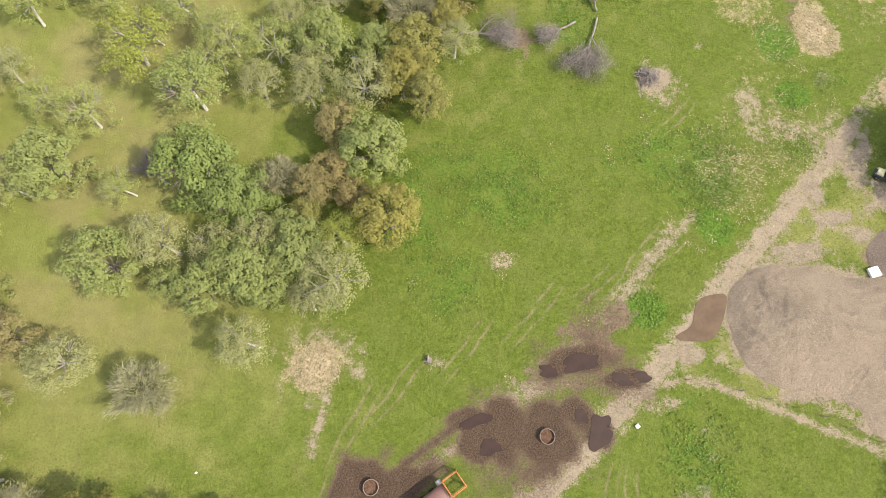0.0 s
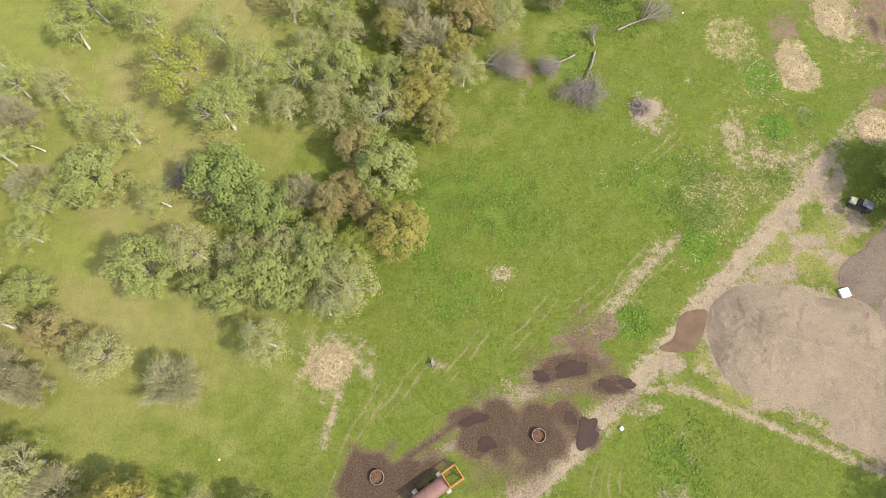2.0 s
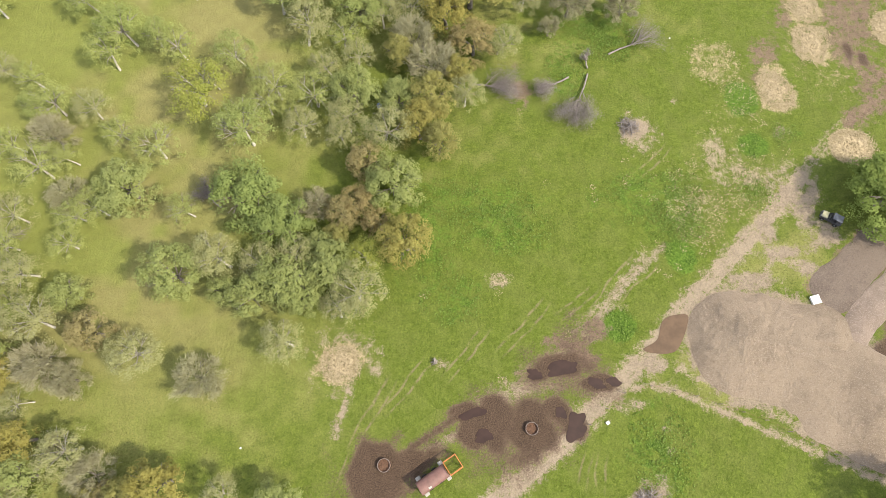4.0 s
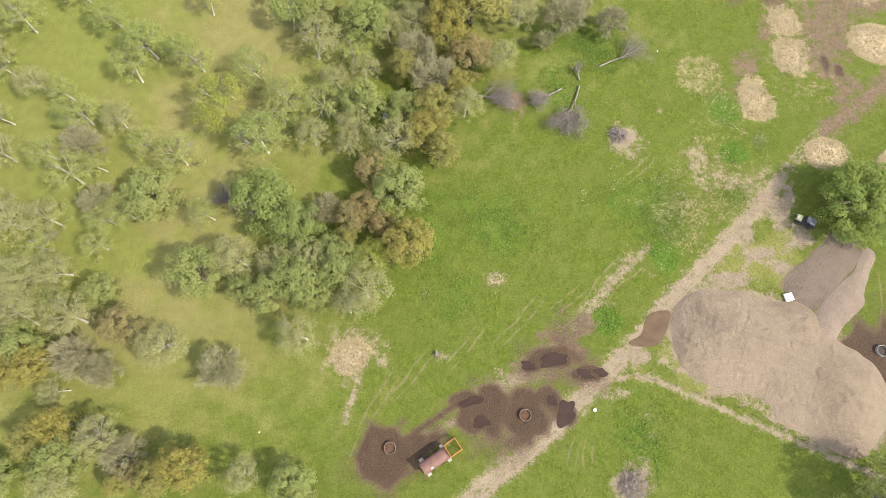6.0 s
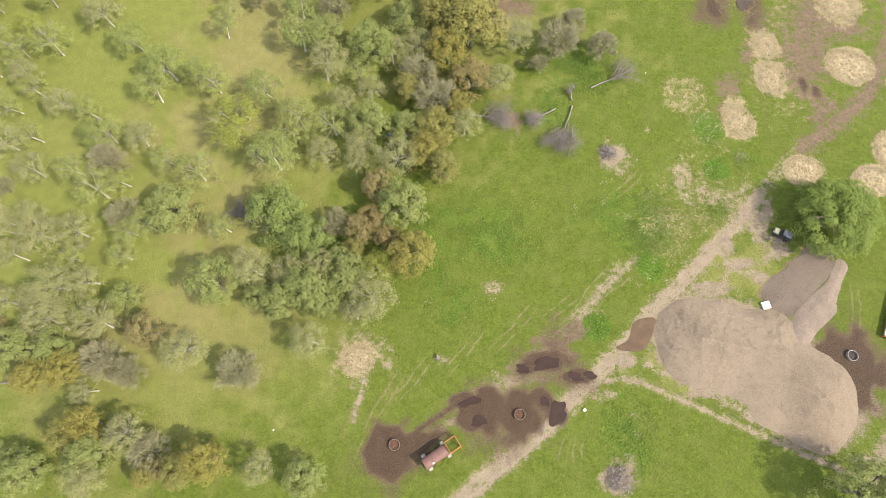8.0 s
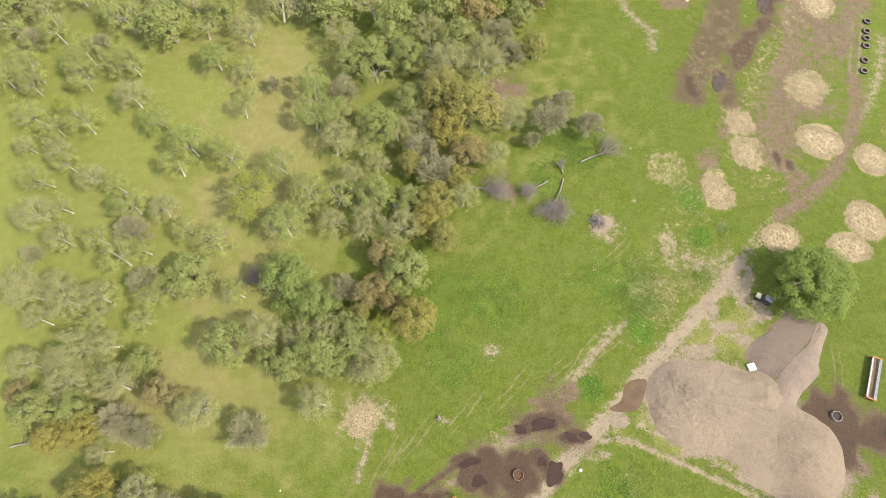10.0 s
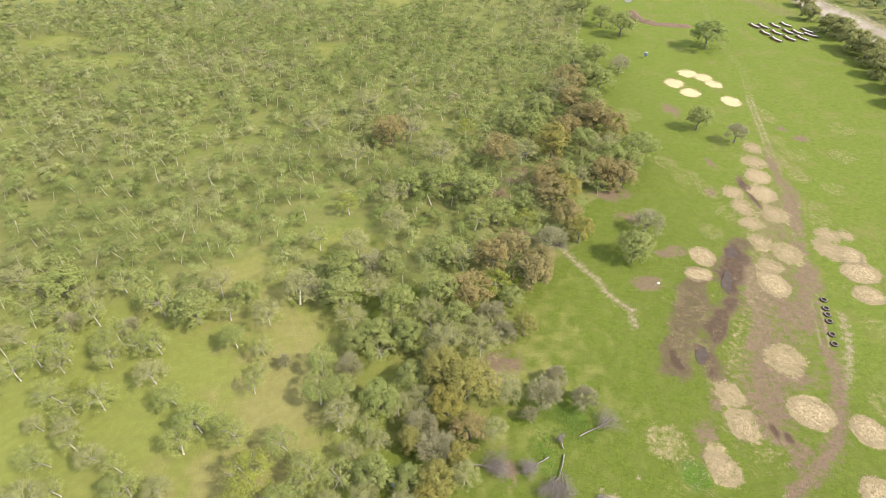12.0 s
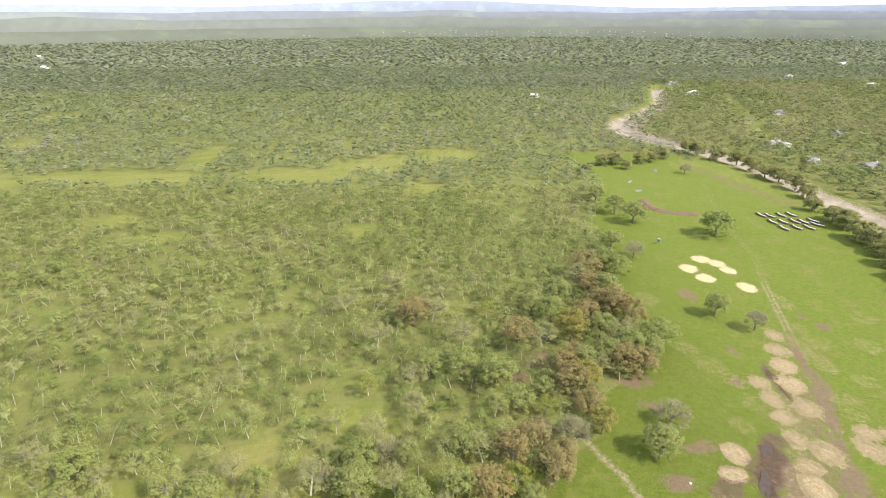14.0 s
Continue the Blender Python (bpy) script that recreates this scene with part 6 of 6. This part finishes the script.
def game_feeder(x, y):
    holder = tagged(new("game_feeder"), "blue-grey feed hopper on three steel legs", "feeder")
    holder.matrix_basis = pose(x, y, 0)
    bm = bmesh.new()
    bmesh.ops.create_cone(bm, cap_ends=True, segments=18, radius1=0.35, radius2=1.0, depth=1.0, matrix=pose(0, 0, 1.7))
    part("funnel", bm, M_BLUE, holder)
    bm = bmesh.new()
    bmesh.ops.create_cone(bm, cap_ends=True, segments=18, radius1=1.0, radius2=1.0, depth=1.3, matrix=pose(0, 0, 2.85))
    part("hopper", bm, M_BLUE, holder)
    bm = bmesh.new()
    bmesh.ops.create_cone(bm, cap_ends=True, segments=18, radius1=1.08, radius2=0.1, depth=0.4, matrix=pose(0, 0, 3.7))
    part("lid", bm, M_GALV, holder)
    for k in range(3):
        a = k * math.tau / 3
        part("leg", rod(bmesh.new(), (math.cos(a) * 1.3, math.sin(a) * 1.3, 0), (math.cos(a) * 0.95, math.sin(a) * 0.95, 2.6), 0.06), M_GALV, holder)


game_feeder(138.2, 317.6)


# ---- dead wood ----
def fallen_tree(x, y, turn, long, spread, twigs, seed, label):
    """A dead tree on its side: trunk along +x, its limbs fanned out towards the top."""
    rng2 = np.random.default_rng(seed)
    holder = tagged(new("fallen_tree"), label, "dead tree", "dead trees")
    holder.matrix_basis = pose(x, y, 0, 0, 0, turn)
    half = long * 0.5
    co, fc = tube([(0, 0, 0.35), (half * 0.5, 0.1, 0.5), (half, -0.1, 0.6), (long * 0.75, 0.2, 0.8)], [0.20, 0.17, 0.13, 0.07], 8)
    part("trunk", mesh_of("trunk", [tuple(v) for v in co], fc, M_DEAD_WOOD, smooth=True), None, holder, "bleached bare trunk")
    pieces = []
    tips = []
    for k in range(12):
        s = rng2.uniform(0.35, 0.75)
        base = Vector((long * s, 0, 0.6))
        a = rng2.uniform(-1, 1)
        end = Vector((min(long, long * s + rng2.uniform(0.25, 0.5) * long), a * spread * 0.5, rng2.uniform(0.3, 2.6)))
        mid = (base + end) / 2 + Vector((0, 0, rng2.uniform(0.1, 0.7)))
        pieces.append(tube([base, mid, end], [0.10, 0.07, 0.03], 5))
        tips += [mid, end]
    co, fc = join(pieces)
    part("branchwork", mesh_of("branchwork", [tuple(v) for v in co], fc, M_DEAD_WOOD, smooth=True), None, holder)
    base = np.array([tuple(tips[i]) for i in rng2.integers(0, len(tips), twigs)]) + rng2.normal(0, spread * 0.09, (twigs, 3)) * (1.2, 1.2, 0.6)
    base[:, 2] = np.abs(base[:, 2])
    d = rng2.normal(0, 0.55, (twigs, 3)) + (0.9, 0, 0.1)
    d /= np.linalg.norm(d, axis=1)[:, None]
    side = np.cross(d, rng2.normal(0, 1, (twigs, 3)))
    side /= np.linalg.norm(side, axis=1)[:, None]
    ln = rng2.uniform(0.3, 0.8, (twigs, 1))
    co = np.stack([base + d * ln, base + side * 0.016 - d * ln * 0.7, base - side * 0.016 - d * ln * 0.7], 1).reshape(-1, 3)
    co[:, 2] = np.maximum(co[:, 2], 0.03)
    part("brushwood", mesh_of("brushwood", co, np.arange(3 * twigs).reshape(-1, 3), M_DEAD_WOOD), None, holder, "grey tangle of bare twigs")["kind"] = "stuff"


fallen_tree(33.8, 64.6, -112, 12.0, 7.6, 5200, 1, "fallen dead tree with a fan of grey bare branches")
fallen_tree(29.8, 64.0, 208, 7.5, 5.0, 2200, 2, "fallen grey dead tree with a bleached trunk")
fallen_tree(9.5, 63.0, -8, 9.0, 7.0, 3600, 3, "fallen bare tree of purplish-grey twigs on reddish earth")
fallen_tree(38.8, 69.3, 22, 11.0, 8.5, 1400, 4, "leaning bare dead tree with dark limbs")
fallen_tree(34.0, 66.0, 100, 3.0, 2.2, 400, 5, "small dead snag with a few grey twigs")
fallen_tree(-40.2, 57.5, -60, 4.0, 2.5, 400, 6, "broken pale limb lying beside an oak")
fallen_tree(-38.5, 38.0, 140, 5.5, 4.0, 1800, 7, "fallen dead tree with purplish-grey twigs")
fallen_tree(-88.0, 6.0, 10, 6.0, 2.0, 60, 8, "long bleached log lying in the grass")
fallen_tree(-79.0, 33.5, 8, 6.0, 3.0, 150, 9, "bleached log with broken limbs")


def brush_pile(x, y, r, seed, label):
    rng2 = np.random.default_rng(seed)
    holder = tagged(new("brush_pile"), label, "brush pile", "brush piles")
    holder.matrix_basis = pose(x, y, 0)
    pieces = []
    for k in range(46 if r > 1 else 14):
        a, q, b = rng2.uniform(0, math.tau), r * 0.8 * math.sqrt(rng2.uniform()), rng2.uniform(0, math.tau)
        c = Vector((math.cos(a) * q, math.sin(a) * q, 0.15 + (1 - q / r) * rng2.uniform(0.2, 1.2)))
        h = Vector((math.cos(b), math.sin(b), rng2.uniform(-0.12, 0.3))) * rng2.uniform(0.5, 1.2) * min(1, 0.4 + r * 0.4)
        pieces.append(tube([c - h, c, c + h], [0.05, 0.09, 0.04], 5))
    for group, name in ((pieces[::2], "lower_tangle"), (pieces[1::2], "upper_tangle")):
        co, fc = join(group)
        co = [(v.x, v.y, max(v.z, 0.02)) for v in co]
        part(name, mesh_of(name, co, fc, M_DEAD_WOOD, smooth=True), None, holder)
    n = 260 if r > 1 else 40
    base = rng2.normal(0, r * 0.45, (n, 3)) * (1, 1, 0.3)
    base[:, 2] = np.abs(base[:, 2]) + 0.2
    co, f = leaves(rng2, base, np.tile((0, 0, 0.3), (n, 1)), 0.5, 0.08, 1.0)
    co[:, 2] = np.maximum(co[:, 2], 0.03)
    part("brushwood", mesh_of("brushwood", co, f, M_DEAD_WOOD), None, holder)["kind"] = "stuff"


brush_pile(40.6, 52.2, 2.3, 21, "grey heap of cut branches on a bare patch")
brush_pile(33.4, -16.5, 3.0, 22, "heap of charred branches on pale ash")
brush_pile(0.0, 7.9, 0.35, 23, "small heap of broken sticks on bare soil")


# ---- the wire fence along the pen ----
def fence():
    holder = tagged(new("wire_fence"), "low wire fence on weathered wooden posts", "fence")
    line = [(25.2, -3.6), (31.8, 1.2), (36.6, 2.2), (44.0, 0.1), (55.0, -4.3), (65.3, -10.2), (72.5, -13.8), (88.1, -18.6)]
    post = mesh_of("post", *(lambda c, f: ([tuple(v) for v in c], f))(*tube([(0, 0, -0.3), (0, 0, 1.25)], [0.07, 0.06], 6)), M_DEAD_WOOD)
    ends = []
    for a, b in zip(line[:-1], line[1:]):
        n = max(1, round(math.dist(a, b) / 3.6))
        for k in range(n):
            ends.append((a[0] + (b[0] - a[0]) * k / n, a[1] + (b[1] - a[1]) * k / n))
    ends.append(line[-1])
    for x, y in ends:
        part("post", post, None, holder).location = (x, y, 0)
    for z in (0.45, 0.8, 1.15):
        co, fc = join([tube([(*a, z), (*b, z)], [0.006, 0.006], 4) for a, b in zip(ends[:-1], ends[1:])])
        part("wire", mesh_of("wire", [tuple(v) for v in co], fc, M_RUST), None, holder)


fence()


# ---- houses ----
def house(x, y, turn, long, wide, high, roof_mat, label, wing=False):
    holder = tagged(new("house"), label, "house", "houses among the trees")
    holder.matrix_basis = pose(x, y, float(rise(math.hypot(x, y))), 0, 0, turn)
    blocks = [(0, 0, 0, long, wide)] + ([(long * 0.3, -wide * 0.6, 90, wide * 1.2, wide * 0.7)] if wing else [])
    for bx, by, rz, ln, wd in blocks:
        part("wall", box(bmesh.new(), (ln, wd, high), pose(bx, by, high / 2, 0, 0, rz)), M_WALL, holder)
        bm = bmesh.new()
        h, e = wd * 0.28, 0.5
        v = [bm.verts.new(pose(bx, by, 0, 0, 0, rz) @ Vector(q)) for q in
             ((-ln / 2 - e, -wd / 2 - e, high), (ln / 2 + e, -wd / 2 - e, high), (ln / 2 + e, wd / 2 + e, high), (-ln / 2 - e, wd / 2 + e, high), (-ln / 2 + wd * 0.25, 0, high + h), (ln / 2 - wd * 0.25, 0, high + h))]
        for q in ((0, 1, 5, 4), (2, 3, 4, 5), (1, 2, 5), (3, 0, 4), (3, 2, 1, 0)):
            bm.faces.new([v[i] for i in q])
        part("roof", bm, roof_mat, holder)
    for k in range(4):
        w = part("window", box(bmesh.new(), (1.4, 0.12, 1.2), pose(-long * 0.36 + k * long * 0.24, -wide / 2 - 0.02, high * 0.55)), M_GLASS, holder)
    part("door", box(bmesh.new(), (1.0, 0.14, 2.05), pose(long * 0.02, -wide / 2 - 0.03, 1.03)), M_ROOF_DARK, holder)
    part("chimney", box(bmesh.new(), (0.8, 0.8, 1.6), pose(long * 0.2, 0, high + wide * 0.28)), M_WALL, holder)


house(363, 592, 25, 20, 11, 3.4, M_ROOF_PALE, "single-storey house with a pale grey roof", True)
house(361, 519, 60, 16, 10, 3.2, M_ROOF_PALE, "house with a light gable roof among trees")
house(402, 497, 10, 22, 11, 3.2, M_ROOF_DARK, "long house with a dark shingle roof", True)
house(466, 644, 40, 18, 11, 3.2, M_ROOF_DARK, "house with a dark roof in the woods")
house(476, 787, 15, 18, 10, 3.2, M_ROOF_DARK, "house with a dark roof near the river")
house(461, 1136, 10, 24, 12, 4.0, M_ROOF_PALE, "pale-roofed house by the river bend", True)
house(440, 990, 35, 22, 12, 4.0, M_WHITE, "white-roofed house beyond the river")
house(158, 972, 8, 14, 9, 4.0, M_WHITE, "white farm building in a forest clearing", True)
house(-1040, 1500, -20, 24, 12, 9.0, M_WHITE, "large white house on a wooded rise", True)
house(-1330, 1900, 10, 20, 10, 8.0, M_WHITE, "white house far off in the woods")
house(744, 1224, 30, 17, 9, 6.5, M_ROOF_PALE, "pale-roofed house far off in the woods")
house(815, 1077, -10, 17, 9, 6.5, M_ROOF_PALE, "pale-roofed house far off in the woods")
house(1042, 1498, 20, 20, 10, 8.0, M_WHITE, "white house far off in the woods")

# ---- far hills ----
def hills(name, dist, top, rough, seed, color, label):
    """A long ridge on the skyline, distance haze painted into its colour."""
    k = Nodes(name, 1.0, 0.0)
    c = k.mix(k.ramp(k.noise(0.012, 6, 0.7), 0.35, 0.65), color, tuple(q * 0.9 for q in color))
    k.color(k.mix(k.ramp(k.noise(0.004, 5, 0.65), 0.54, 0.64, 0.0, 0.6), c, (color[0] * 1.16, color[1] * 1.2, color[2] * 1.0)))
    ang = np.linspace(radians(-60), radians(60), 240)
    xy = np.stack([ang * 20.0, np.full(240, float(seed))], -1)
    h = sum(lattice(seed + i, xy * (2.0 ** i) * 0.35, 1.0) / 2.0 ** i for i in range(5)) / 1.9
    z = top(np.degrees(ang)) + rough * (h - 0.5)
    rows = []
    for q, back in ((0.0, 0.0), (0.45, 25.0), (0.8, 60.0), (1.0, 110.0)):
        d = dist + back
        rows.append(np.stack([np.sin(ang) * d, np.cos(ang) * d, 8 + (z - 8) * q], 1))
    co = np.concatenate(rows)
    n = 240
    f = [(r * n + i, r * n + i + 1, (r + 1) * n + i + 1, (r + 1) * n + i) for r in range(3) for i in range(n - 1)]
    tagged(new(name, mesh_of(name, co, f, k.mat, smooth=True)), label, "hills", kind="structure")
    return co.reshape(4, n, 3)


# Each ridge farther back takes a paler, bluer colour in place of haze.
plain_slope = hills("plain_backdrop", 3050, lambda a: 60 - 0.15 * a, 16, 5, (0.098, 0.106, 0.088), "wooded plain far off, its colour greyed for haze")
hills("near_hills_backdrop", 3650, lambda a: 98 - 0.3 * a, 34, 3, (0.122, 0.130, 0.122), "low hills coloured grey-green for haze")
hills("mid_hills_backdrop", 4200, lambda a: 134 - 0.45 * a, 44, 4, (0.142, 0.152, 0.172), "hills behind the plain, coloured blue-grey for haze")
hills("far_hills_backdrop", 4700, lambda a: 172 - 0.4 * a + 48 * math.e ** (-((a + 3) / 13) ** 2), 34, 9, (0.205, 0.228, 0.290), "mountain ridge on the skyline, coloured pale blue for haze")

# white roofs on the slope of the plain, denser in its middle
rng = np.random.default_rng(15)
n = 170
side = np.concatenate([rng.normal(10, 8, n - 80), rng.uniform(-14, 38, 80)])
col = np.clip(((side + 60) / 120 * 239).astype(int), 0, 239)
up = rng.uniform(0.1, 1.7, n)
low, share = np.floor(up).astype(int), (up % 1)[:, None]
at = plain_slope[low, col] * (1 - share) + plain_slope[low + 1, col] * share
sz = np.stack([rng.uniform(5, 13, n) * rng.uniform(0.4, 1, n), rng.uniform(4, 7, n), rng.uniform(1.2, 2.6, n)], 1)
corner = np.array([(-1, -1, -0.5), (1, -1, -0.5), (1, 1, -0.5), (-1, 1, -0.5), (-1, -1, 1), (1, -1, 1), (1, 1, 1), (-1, 1, 1)]) * (0.5, 0.5, 1)
f = np.array([(0, 1, 5, 4), (1, 2, 6, 5), (2, 3, 7, 6), (3, 0, 4, 7), (4, 5, 6, 7)])
tagged(new("distant_town", mesh_of("distant_town", (corner[None] * sz[:, None] + at[:, None]).reshape(-1, 3), (np.arange(n)[:, None, None] * 8 + f).reshape(-1, 4), M_ROOF_PALE)), "scattered white roofs of a distant town", "town", kind="stuff")
